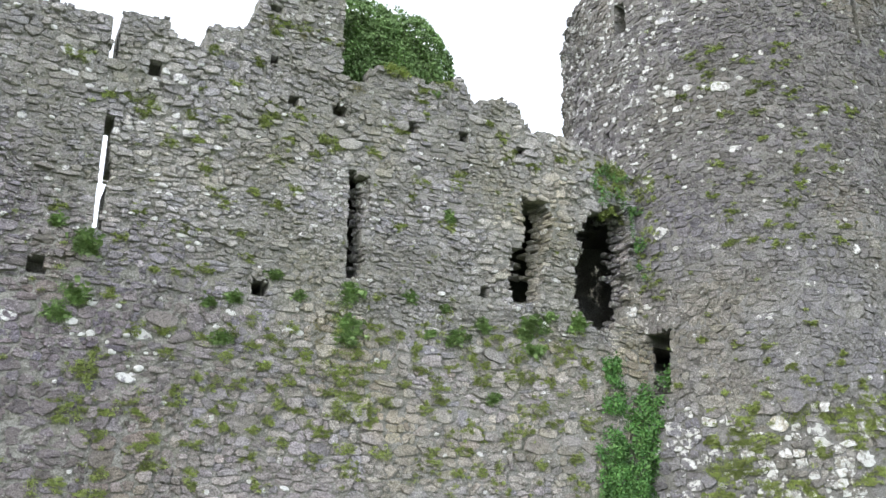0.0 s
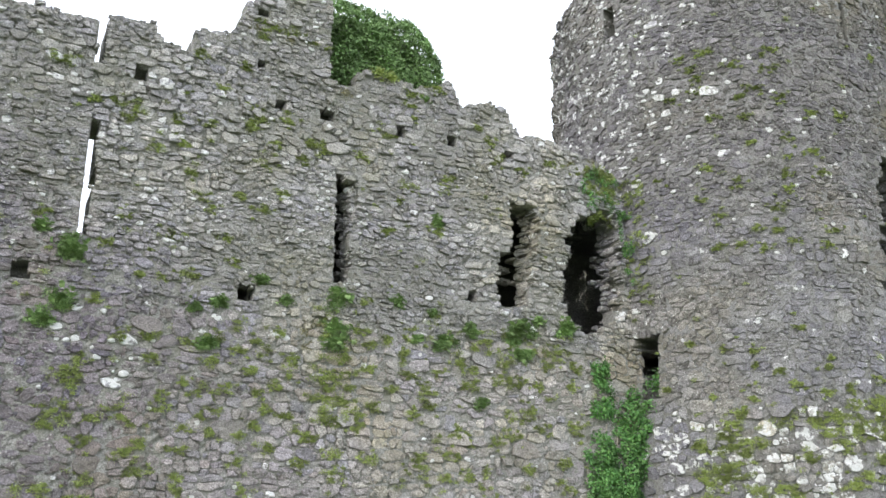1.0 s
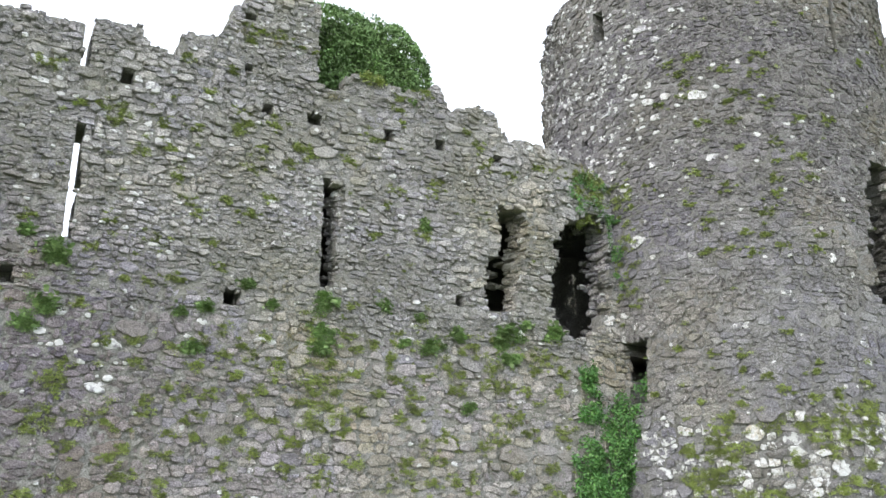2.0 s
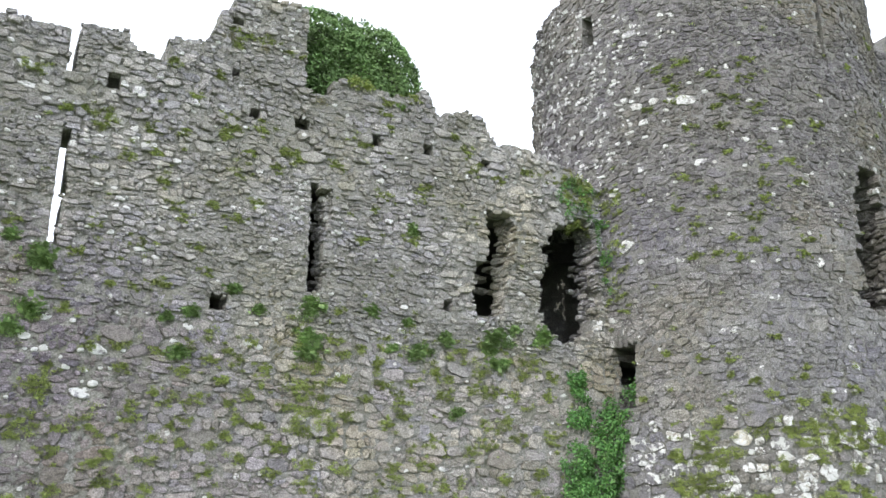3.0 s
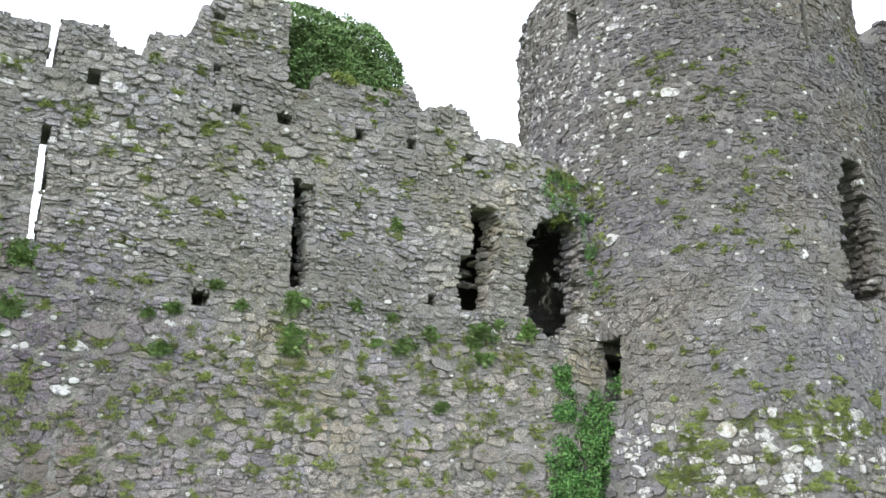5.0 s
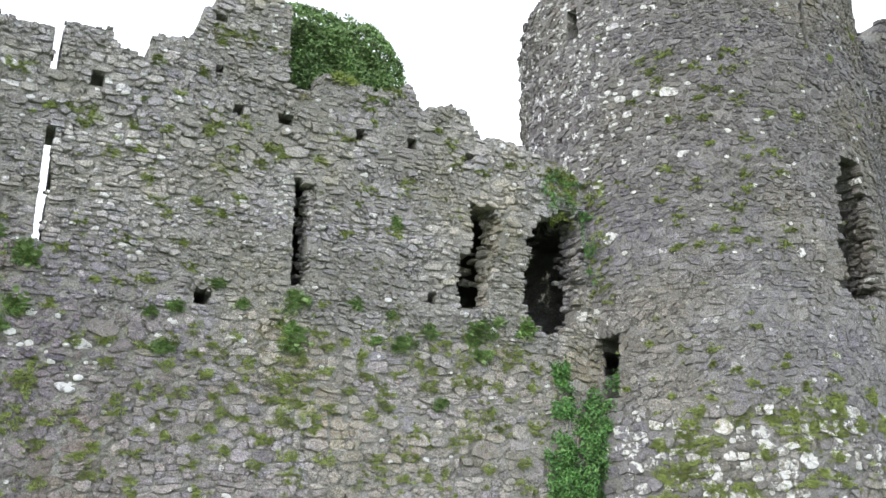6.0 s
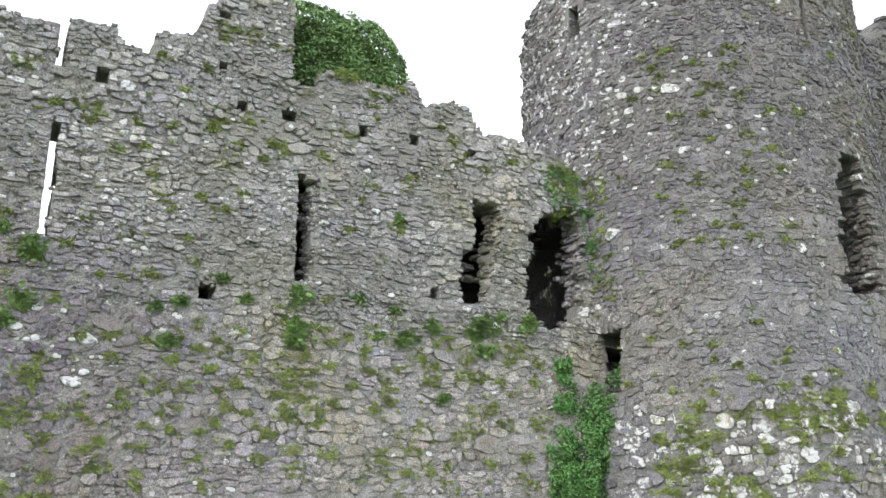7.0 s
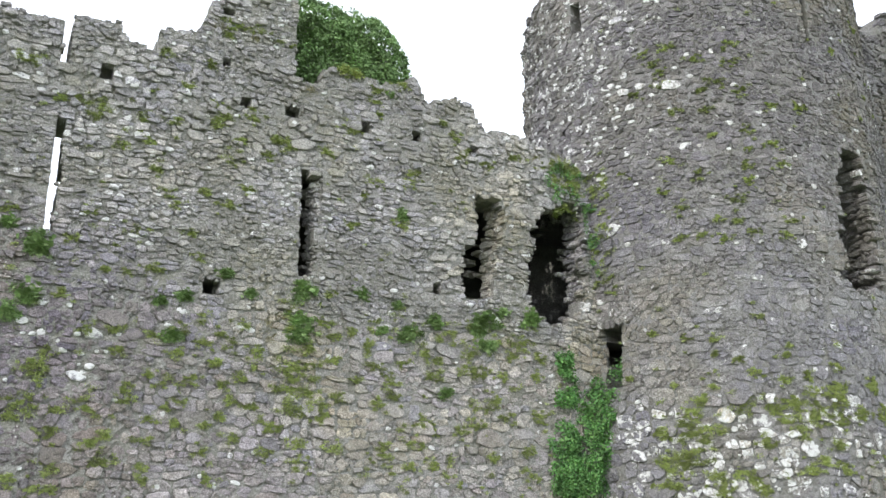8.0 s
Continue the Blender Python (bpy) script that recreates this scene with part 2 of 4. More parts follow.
def outlines(rng, seeds, extent, keep, holes, gap, bounds, flat, most, crest):
    """For each kept seed the outline of its stone, SIDES points (u, v): the ground nearest to it, with rounded corners, clear of the holes."""
    squash = flat
    s = seeds * (1, squash)
    turn = np.linspace(0, 2 * np.pi, SIDES, endpoint=False)
    result = []
    index = np.flatnonzero(keep)
    for k in range(0, len(index), 400):
        some = index[k : k + 400]
        gaps = s[None] - s[some, None]
        far = np.einsum("ijk,ijk->ij", gaps, gaps)
        most_near = min(18, len(s) - 1)
        near = np.argpartition(far, most_near, axis=1)[:, :most_near]
        way = np.take_along_axis(gaps, near[..., None], 1)
        dist = np.sqrt(np.take_along_axis(far, near, 1))
        dist[dist < 1e-6] = 1e6
        bulk = np.sqrt(extent[:, 0] * extent[:, 1]) ** 0.35
        angle, half = np.arctan2(way[..., 1], way[..., 0]), dist * bulk[some][:, None] / (bulk[some][:, None] + bulk[near])
        # squared off by the courses that the stones lie in
        e = extent[some] * (1, squash)
        half = np.concatenate([half, np.stack([e[:, 0], e[:, 0], e[:, 1], e[:, 1]], -1) * rng.uniform(*((1.0, 1.25) if flat > 1.8 else (1.1, 1.5)), (len(some), 4))], 1)
        angle = np.concatenate([angle, np.array([[0, np.pi, np.pi / 2, -np.pi / 2]]) + rng.normal(0, 0.1, (len(some), 4))], 1)
        if len(holes):
            h = np.array(holes)
            u, v = seeds[some, 0][:, None], seeds[some, 1][:, None]
            sides = np.stack([h[None, :, 0] - u, u - h[None, :, 2], (h[None, :, 1] - v) * squash, (v - h[None, :, 3]) * squash], -1)
            best = sides.argmax(-1)
            angle = np.concatenate([angle, np.array([0, np.pi, np.pi / 2, -np.pi / 2])[best]], 1)
            half = np.concatenate([half, np.maximum(sides.max(-1), 0.012)], 1)
        u, v = seeds[some, 0], seeds[some, 1]
        # stones end at the steps of the crest
        ahead = [np.full(len(u), 9.0), np.full(len(u), 9.0)]
        for reach in np.arange(0.6, 0.02, -0.04):
            for k2, sgn in enumerate((1, -1)):
                ahead[k2] = np.where(crest(u + sgn * reach) < v, reach, ahead[k2])
        lip = np.stack([ahead[0], ahead[1], (crest(u) - v + 0.02) * squash], -1)
        angle = np.concatenate([angle, np.repeat([[0, np.pi, np.pi / 2]], len(some), 0)], 1)
        half = np.concatenate([half, np.maximum(lip, 0.04)], 1)
        rim = np.stack([bounds[2] - u, u - bounds[0], (bounds[3] - v) * squash, (v - bounds[1]) * squash], -1)
        angle = np.concatenate([angle, np.repeat([[0, np.pi, np.pi / 2, -np.pi / 2]], len(some), 0)], 1)
        half = np.concatenate([half, np.maximum(rim, 0.03)], 1)
        spin = turn[None] + rng.uniform(0, 0.6, (len(some), 1))
        lean = np.maximum(np.cos(spin[:, None] - angle[..., None]), 0) / half[..., None]
        r = ((lean**30).sum(1) + 1e-4) ** (-1 / 30)
        r = np.minimum(r, 2.2 * np.median(r, 1, keepdims=True)) * rng.uniform(0.84, 1.07, r.shape)
        r = np.minimum(np.maximum(r - gap, 0.4 * r), most[some][:, None])
        result.append(np.stack([r * np.cos(spin), r * np.sin(spin) / squash], -1))
    return np.concatenate(result)


STONE_FACES = [(i, (i + 1) % SIDES, SIDES + (i + 1) % SIDES, SIDES + i) for i in range(SIDES)]
STONE_FACES += [(SIDES + i, SIDES + (i + 1) % SIDES, 2 * SIDES + (i + 1) % SIDES, 2 * SIDES + i) for i in range(SIDES)]
STONE_FACES += [(2 * SIDES + i, 2 * SIDES + (i + 1) % SIDES, 3 * SIDES) for i in range(SIDES)]


def stone_points(rng, seeds, shape, relief, bevel, depth=0.2):
    """The points (u, v, d) of each stone: a back ring, a rim, a worn front ring and a middle."""
    n = len(seeds)
    size = np.sqrt((shape**2).sum(-1)).min(1)
    edge = np.minimum(rng.uniform(0.5, 1.3, n) * bevel, 0.4 * size)
    out = np.minimum(rng.gamma(2.0, relief / 2.0, n), 3.2 * relief) - 0.1 * relief
    tilt = rng.normal(0, 0.11, (n, 2))
    pts = np.zeros((n, 3 * SIDES + 1, 3))
    inner = shape * (1 - (edge / np.maximum(size, 0.01)) * 0.8)[:, None, None] + rng.normal(0, 0.008, shape.shape)
    for k, ring in enumerate((shape, shape, inner)):
        pts[:, SIDES * k : SIDES * (k + 1), :2] = seeds[:, None] + ring
        if k == 0:
            pts[:, :SIDES, 2] = -depth
        else:
            lean = (ring * tilt[:, None]).sum(-1) + rng.normal(0, 0.007, (n, SIDES))
            pts[:, SIDES * k : SIDES * (k + 1), 2] = out[:, None] + lean - (edge[:, None] * 0.9 if k == 1 else 0)
    pts[:, -1, :2] = seeds + rng.uniform(-0.3, 0.3, (n, 2)) * size[:, None]
    pts[:, -1, 2] = out + rng.uniform(-0.012, 0.014, n)
    return pts


def mesh_of(name, verts, faces, material, smooth=False):
    me = bpy.data.meshes.new(name)
    me.from_pydata(verts, [], faces)
    me.materials.append(material)
    if smooth:
        me.shade_smooth()
    me.update()
    return me


def child(name, me, parent, label="", kind=""):
    ob = new(name, me)
    ob.parent = parent
    return tagged(ob, label, kind=kind)


def rubble(name, pts, place, material, parent, label=""):
    """All the stones of pts in one mesh."""
    step = pts.shape[1]
    xyz = place(pts[..., 0], pts[..., 1], pts[..., 2]).reshape(-1, 3)
    faces = [tuple(step * k + i for i in f) for k in range(len(pts)) for f in STONE_FACES]
    return child(name, mesh_of(name, xyz.tolist(), faces, material), parent, label, "stuff")


def single_stones(pts, place, material, parent):
    """Each stone an object of its own."""
    for p in pts:
        xyz = place(p[:, 0], p[:, 1], p[:, 2])
        mid = xyz.mean(0)
        ob = new("stone", mesh_of("stone", (xyz - mid).tolist(), STONE_FACES, material))
        ob.location = mid
        ob.parent = parent


def within(seeds, holes, crest):
    ok = seeds[:, 1] < crest(seeds[:, 0])
    for a0, b0, a1, b1 in holes:
        ok &= ~((seeds[:, 0] > a0 - 0.012) & (seeds[:, 0] < a1 + 0.012) & (seeds[:, 1] > b0 - 0.008) & (seeds[:, 1] < b1 + 0.008))
    return ok


def with_spots(seeds, spots, large):
    """Puts a stone of its own at each spot (u, v, radius). Returns the seeds and which are spots."""
    ok = np.ones(len(seeds), bool)
    whole = np.zeros(len(seeds), bool)
    for u, v, r in spots:
        if r >= large:
            whole[np.argmin((seeds[:, 0] - u) ** 2 + ((seeds[:, 1] - v) * 1.6) ** 2 + (seeds[:, 2] > 2.6 * seeds[:, 3]))] = True
    spots = [q for q in spots if q[2] < large]
    for u, v, r in spots:
        ok &= whole | (((seeds[:, 0] - u) / (r * 0.95)) ** 2 + ((seeds[:, 1] - v) * 1.3 / (r * 0.95)) ** 2 > 1)
    seeds, whole = seeds[ok], whole[ok]
    marks = np.array([(u, v, r, r * 0.75) for u, v, r in spots])
    return np.concatenate([seeds, marks]), np.r_[whole * 2, np.ones(len(marks), int)]


def warp(u, v):
    """Makes courses wander a little."""
    du = 0.008 * np.sin(1.9 * v + 0.7 * u) + 0.008 * np.sin(7.1 * v - 3.3 * u)
    dv = 0.016 * np.sin(1.3 * u + 0.9 * v) + 0.014 * np.sin(3.7 * u - 1.1 * v) + 0.01 * np.sin(9.1 * u + 2.0 * v)
    return u + du, v + dv


def facing(rng, place, parent, u0, u1, v0, v1, crest, holes, size, zones, spots=(), spot_materials=(), label="", chips=0.7, large=0.085):
    """The stone facing of a wall. zones: (low, high, rubble material, piece material, relief, bevel, gap, stretch of pieces or None)."""
    seeds = seeds_of(rng, u0, u1, v0, v1, size)
    marked = np.zeros(len(seeds), int)
    if spots:
        seeds, marked = with_spots(seeds, spots, large)
    seeds, marked = seeds[within(seeds, holes, level(999))], marked[within(seeds, holes, level(999))]
    ok = within(seeds, holes, crest)
    for low, high, joined, single, relief, bevel, gap, stretch, flat in zones:
        keep = ok & (seeds[:, 1] >= low) & (seeds[:, 1] < high)
        if not keep.any():
            continue
        shape, s, special = outlines(rng, seeds[:, :2], seeds[:, 2:], keep, holes, gap, (u0, v0, u1, v1 + 0.3), flat, np.where(marked == 1, 1.3 * seeds[:, 2], np.where(marked == 2, 0.24, 9.0)), crest), seeds[keep, :2], marked[keep]
        pts = stone_points(rng, s, shape, relief, bevel)
        pts[..., 0], pts[..., 1] = warp(pts[..., 0], pts[..., 1])
        piece = np.zeros(len(s), bool)
        if stretch:
            a0, b0, a1, b1 = stretch
            piece = (s[:, 0] > a0) & (s[:, 0] < a1) & (s[:, 1] > b0) & (s[:, 1] < b1) & (special == 0)
            piece &= np.cumsum(piece) <= 200
            single_stones(pts[piece], place, single, parent)
        rubble("rubble", pts[~piece & (special == 0)], place, joined, parent, label)
        lot = int(len(s) * chips)
        spots_in = np.stack([rng.uniform(u0, u1, lot), rng.uniform(max(low, v0), min(high, v1), lot)], -1)
        spots_in = spots_in[within(spots_in, holes, crest)]
        turn = np.linspace(0, 2 * np.pi, SIDES, endpoint=False)
        span = rng.uniform(0.018, 0.05, (len(spots_in), 1)) * rng.uniform(0.7, 1.15, (len(spots_in), SIDES))
        small = np.stack([span * np.cos(turn), span * np.sin(turn) * 0.6], -1)
        if len(spots_in):
            rubble("pinning", stone_points(rng, spots_in, small, relief * 0.8, bevel * 0.6, 0.08), place, joined, parent, "small pinning stones in the joints")
        for k, mat in enumerate(spot_materials):
            single_stones(pts[special == k + 1], place, mat, parent)


def core(name, place, u0, u1, v0, v1, crest, holes, depth, material, cell=0.1, front=-0.004, wrap=False, deepest=0.05, wash=0.0):
    """The mortared body behind the stones: a slab with real openings and a ragged top."""
    nu, nv = max(1, round((u1 - u0) / cell)), max(1, round((v1 - v0) / cell))
    du, dv = (u1 - u0) / nu, (v1 - v0) / nv
    mu, mv = np.meshgrid(u0 + (np.arange(nu) + 0.5) * du, v0 + (np.arange(nv) + 0.5) * dv, indexing="ij")
    full = np.zeros((nu + 2, nv + 2), bool)
    solid = mv < crest(mu) - 0.05
    for a0, b0, a1, b1 in holes:
        solid &= ~((mu > a0 - 0.04) & (mu < a1 + 0.04) & (mv > b0 - 0.04) & (mv < b1 + 0.04))
    full[1:-1, 1:-1] = solid
    if wrap:
        full[0], full[-1] = full[-2], full[1]
    iu, iv = np.meshgrid(np.arange(nu + 1), np.arange(nv + 1), indexing="ij")
    uu, vv = u0 + iu * du, v0 + iv * dv
    n = (nu + 1) * (nv + 1)
    g = np.random.default_rng(3)
    rough = -deepest * g.uniform(-0.15, 1.0, uu.shape) ** 3
    worn = np.sin(1.7 * uu + 2.3 * np.sin(0.9 * vv)) * np.sin(2.1 * vv + 1.4 * np.sin(1.3 * uu)) + 0.6 * np.sin(4.3 * uu + 2.0) * np.sin(5.1 * vv + 1.1 * uu)
    a = place(uu, vv, (front(vv) if callable(front) else front) + wash * worn + rough).reshape(-1, 3)
    b = place(uu, vv, np.full(uu.shape, -depth)).reshape(-1, 3)

    def at(i, j, back):
        return i * (nv + 1) + j + (n if back else 0)

    faces = []
    for i, j in np.argwhere(solid).tolist():
        p = [(i, j), (i + 1, j), (i + 1, j + 1), (i, j + 1)]
        faces.append(tuple(at(*k, False) for k in p))
        faces.append(tuple(at(*k, True) for k in reversed(p)))
        for k, (x, y) in enumerate(((0, -1), (1, 0), (0, 1), (-1, 0))):
            if not full[i + 1 + x, j + 1 + y]:
                s, e = p[k], p[(k + 1) % 4]
                faces.append((at(*e, False), at(*s, False), at(*s, True), at(*e, True)))
    me = mesh_of(name, np.concatenate([a, b]).tolist(), faces, material)
    bm = bmesh.new()
    bm.from_mesh(me)
    bmesh.ops.delete(bm, geom=[p for p in bm.verts if not p.link_faces], context="VERTS")
    bm.to_mesh(me)
    bm.free()
    return new(name, me)


def strips(points, step=0.12):
    """An outline (u, v) cut into thin level rectangles."""
    vs = [p[1] for p in points]
    out, v = [], min(vs)
    while v < max(vs) - 1e-6:
        top = min(v + step, max(vs))
        mid, xs = (v + top) / 2, []
        for (xa, ya), (xb, yb) in zip(points, points[1:] + points[:1]):
            if (ya - mid) * (yb - mid) < 0:
                xs.append(xa + (xb - xa) * (mid - ya) / (yb - ya))
        if len(xs) >= 2:
            out.append((min(xs), v, max(xs), top))
        v = top
    return out


def ragged(rows, amount, seed):
    """The same rectangles with uneven ends, as broken masonry has."""
    g = np.random.default_rng(seed)
    return [(a + g.uniform(-amount, amount), b, c + g.uniform(-amount, amount), d) for a, b, c, d in rows]


def box(name, x0, y0, z0, x1, y1, z1, material):
    bm = bmesh.new()
    bmesh.ops.create_cube(bm, size=1.0, matrix=Matrix.Translation(((x0 + x1) / 2, (y0 + y1) / 2, (z0 + z1) / 2)) @ Matrix.Diagonal((x1 - x0, y1 - y0, z1 - z0, 1)))
    me = bpy.data.meshes.new(name)
    bm.to_mesh(me)
    bm.free()
    me.materials.append(material)
    return new(name, me)


def level(z):
    return lambda u: np.full(np.shape(u), z)


# ---- ground ----
gm = bmesh.new()
bmesh.ops.create_grid(gm, x_segments=60, y_segments=60, size=1500)
for p in gm.verts:
    p.co.z = -0.02 + 0.05 * noise.noise(p.co * 0.2)
me = bpy.data.meshes.new("ground")
gm.to_mesh(me)
gm.free()
me.materials.append(GRASS)
tagged(new("ground", me), "level green meadow grass round the castle", "ground", kind="structure")

# ---- curtain wall ----
WALL_CREST = line([(-6, 11.0), (-0.55, 11.2), (0.25, 11.29), (0.79, 11.27), (1.36, 11.24), (1.52, 11.36), (2.42, 11.41), (2.44, 11.24), (2.52, 11.06), (2.8, 11.06), (3.09, 11.02), (3.11, 11.52), (3.5, 11.55), (3.86, 11.64),
    (3.95, 11.85), (4.06, 12.2), (4.12, 12.46), (4.32, 12.5), (4.38, 12.85), (5.2, 13.03), (5.92, 13.03), (5.94, 11.1), (6.5, 11.06), (6.56, 11.42), (6.66, 11.5), (7.3, 11.48), (7.8, 11.46), (7.83, 11.33),
    (8.3, 11.5), (8.75, 11.73), (8.9, 11.4), (9.05, 11.18), (9.32, 11.32), (9.6, 11.44), (10.16, 11.41), (10.22, 11.15), (10.32, 11.02), (10.5, 10.72), (10.67, 10.82), (11.25, 10.86), (11.6, 10.78), (12.5, 10.6), (13.1, 10.2), (14.5, 10.0)])
ARCH = [(12.43, 9.25), (12.03, 8.98), (11.75, 8.67), (11.69, 7.99), (11.53, 7.71), (11.56, 7.19), (11.65, 6.82), (11.78, 6.52), (12.0, 6.38), (12.75, 6.5), (13.05, 7.11),
    (13.16, 7.93), (13.16, 8.75), (13.06, 9.22), (12.74, 9.33)]
LOOP_SIDE = [(6.28, 6.8), (6.44, 6.8), (6.5, 7.3), (6.43, 7.8), (6.52, 8.2), (6.6, 8.6), (6.56, 8.88), (6.28, 8.92)]
WINDOW = [(9.9, 6.77), (10.25, 6.73), (10.62, 6.84), (10.7, 7.4), (10.58, 7.85), (10.86, 8.2), (10.92, 8.7), (10.84, 8.98), (10.4, 9.06), (10.2, 8.98), (10.24, 8.4), (10.2, 7.92), (9.94, 7.84), (9.86, 7.4)]
WALL_HOLES = [
    (1.39, 10.3, 1.5, 12.0), (1.45, 8.62, 1.55, 9.14), (1.45, 8.3, 1.56, 8.62), (1.46, 7.98, 1.63, 8.3), (1.45, 7.6, 1.56, 7.98), (1.445, 7.03, 1.53, 7.6),  # loops open to the sky
    (2.13, 10.19, 2.31, 10.47), (2.09, 10.36, 2.14, 10.47), (4.32, 12.16, 4.53, 12.32), (4.43, 10.99, 4.53, 11.16),
    (4.83, 10.19, 5.04, 10.40), (5.83, 10.21, 6.06, 10.41), (7.48, 10.13, 7.66, 10.35), (8.67, 10.18, 8.85, 10.36), (10.07, 10.12, 10.25, 10.29),
    (4.37, 6.18, 4.59, 6.42), (9.16, 6.74, 9.35, 6.94), (0.5, 6.09, 0.75, 6.37),
    (6.18, 6.75, 6.32, 9.03),  # tall loop
] + strips(LOOP_SIDE, 0.1) + ragged(strips(WINDOW, 0.13), 0.05, 4) + ragged(strips(ARCH, 0.15), 0.09, 5)

# stones with white lichen, and where moss and ferns grow: along the wall (or degrees round the tower), height, radius
FERNS_0 = [(1.41, 6.62, 0.27), (1.34, 5.78, 0.28), (1.04, 5.39, 0.25), (3.97, 6.05, 0.19), (4.72, 6.56, 0.18), (3.56, 5.91, 0.15), (3.81, 5.27, 0.22), (5.25, 6.23, 0.15), (6.26, 6.4, 0.3), (7.53, 6.52, 0.2), (6.22, 5.84, 0.26), (6.26, 5.53, 0.29), (7.99, 5.79, 0.15), (8.65, 5.79, 0.24), (10.44, 6.27, 0.3), (10.25, 6.05, 0.25), (10.43, 5.69, 0.25), (11.54, 6.35, 0.28), (10.84, 6.48, 0.19), (9.25, 6.08, 0.21), (8.33, 6.35, 0.14), (9.46, 4.6, 0.18), (12.39, 5.41, 0.17), (0.88, 7.06, 0.18), (1.4, 6.73, 0.27), (8.44, 8.35, 0.17)]
FERNS = FERNS_0
MOSS_LOWER_0 = [(1.86, 5.84, 0.16), (4.2, 6.83, 0.13), (2.56, 6.41, 0.12), (2.96, 6.43, 0.12), (3.48, 6.53, 0.18), (2.35, 5.3, 0.15), (2.82, 5.33, 0.14), (3.53, 5.27, 0.15), (2.89, 4.96, 0.15), (1.54, 4.52, 0.17), (3.94, 4.99, 0.15), (4.37, 5.21, 0.12), (4.92, 5.23, 0.18), (5.13, 5.66, 0.12), (4.7, 5.45, 0.12), (4.63, 4.85, 0.15), (3.51, 4.56, 0.12), (4.23, 4.54, 0.15), (5.14, 4.6, 0.14), (4.99, 4.21, 0.15), (4.04, 4.13, 0.16), (4.83, 4.46, 0.12), (3.13, 4.31, 0.13), (3.13, 4.1, 0.15), (3.86, 4, 0.12), (4.78, 3.92, 0.15), (4.02, 3.71, 0.14), (5.03, 3.51, 0.15), (4.52, 3.27, 0.14), (5.65, 3.26, 0.15)]
MOSS_LOWER_1 = [(3.51, 3.4, 0.15), (2.57, 3.29, 0.15), (2.83, 3.46, 0.12), (1.83, 3.47, 0.2), (1.99, 3.84, 0.15), (2.51, 3.87, 0.12), (1.3, 3.69, 0.12), (1.34, 3.98, 0.24), (2.9, 3.02, 0.15), (3.47, 2.93, 0.12), (2, 2.84, 0.17), (1.41, 2.67, 0.23), (3.6, 2.68, 0.14), (4.69, 2.76, 0.13), (5.72, 3.77, 0.2), (5.43, 5.15, 0.17), (3.55, 3.77, 0.12), (1.75, 4.81, 0.15), (1.58, 4.6, 0.13), (4.54, 3.71, 0.11), (5.35, 4.09, 0.13), (2.06, 2.51, 0.11), (1.78, 2.5, 0.11), (6.04, 4.43, 0.22), (6.44, 4.43, 0.19), (6.36, 4.04, 0.22), (6.76, 4.18, 0.18), (6.74, 3.94, 0.15), (6.29, 3.46, 0.19), (6.31, 3.06, 0.24)]
MOSS_LOWER_2 = [(6.97, 3.4, 0.19), (8.03, 3.23, 0.26), (8.1, 3.44, 0.16), (8.77, 3.56, 0.2), (8.94, 3.97, 0.18), (8.21, 4.83, 0.2), (8.51, 5.2, 0.15), (9.11, 4.96, 0.17), (7.95, 4.31, 0.2), (8.25, 4.46, 0.15), (7.66, 5.44, 0.19), (9.9, 5.15, 0.21), (10.38, 5.15, 0.17), (9.29, 5.29, 0.17), (10.18, 4.04, 0.2), (10.6, 4.58, 0.23), (10.85, 4.23, 0.2), (10.15, 4.39, 0.18), (11.36, 3.48, 0.21), (11.42, 3.01, 0.23), (9.81, 3.83, 0.16), (9.14, 3.18, 0.15), (10.53, 3.36, 0.16), (11.66, 4.31, 0.15), (11.75, 5.57, 0.23), (11.04, 5.51, 0.16), (11.21, 5.86, 0.2), (9.98, 5.52, 0.16), (6.98, 5.1, 0.12), (7.48, 4.74, 0.12)]
MOSS_LOWER_3 = [(7.13, 4.41, 0.18), (8.6, 3.13, 0.14), (7.87, 5.08, 0.14), (6.84, 6.41, 0.15), (6.76, 5.83, 0.19), (6.48, 4.91, 0.15), (6.02, 4.84, 0.17), (9, 5.4, 0.14), (11.65, 5.15, 0.18), (6.96, 5.57, 0.14), (7.35, 5.67, 0.11), (9.21, 3.83, 0.14), (10.8, 5.05, 0.13), (5.89, 3.72, 0.12), (6.15, 4.67, 0.16), (6.55, 4.7, 0.12)]
MOSS_LOWER = MOSS_LOWER_0 + MOSS_LOWER_1 + MOSS_LOWER_2 + MOSS_LOWER_3
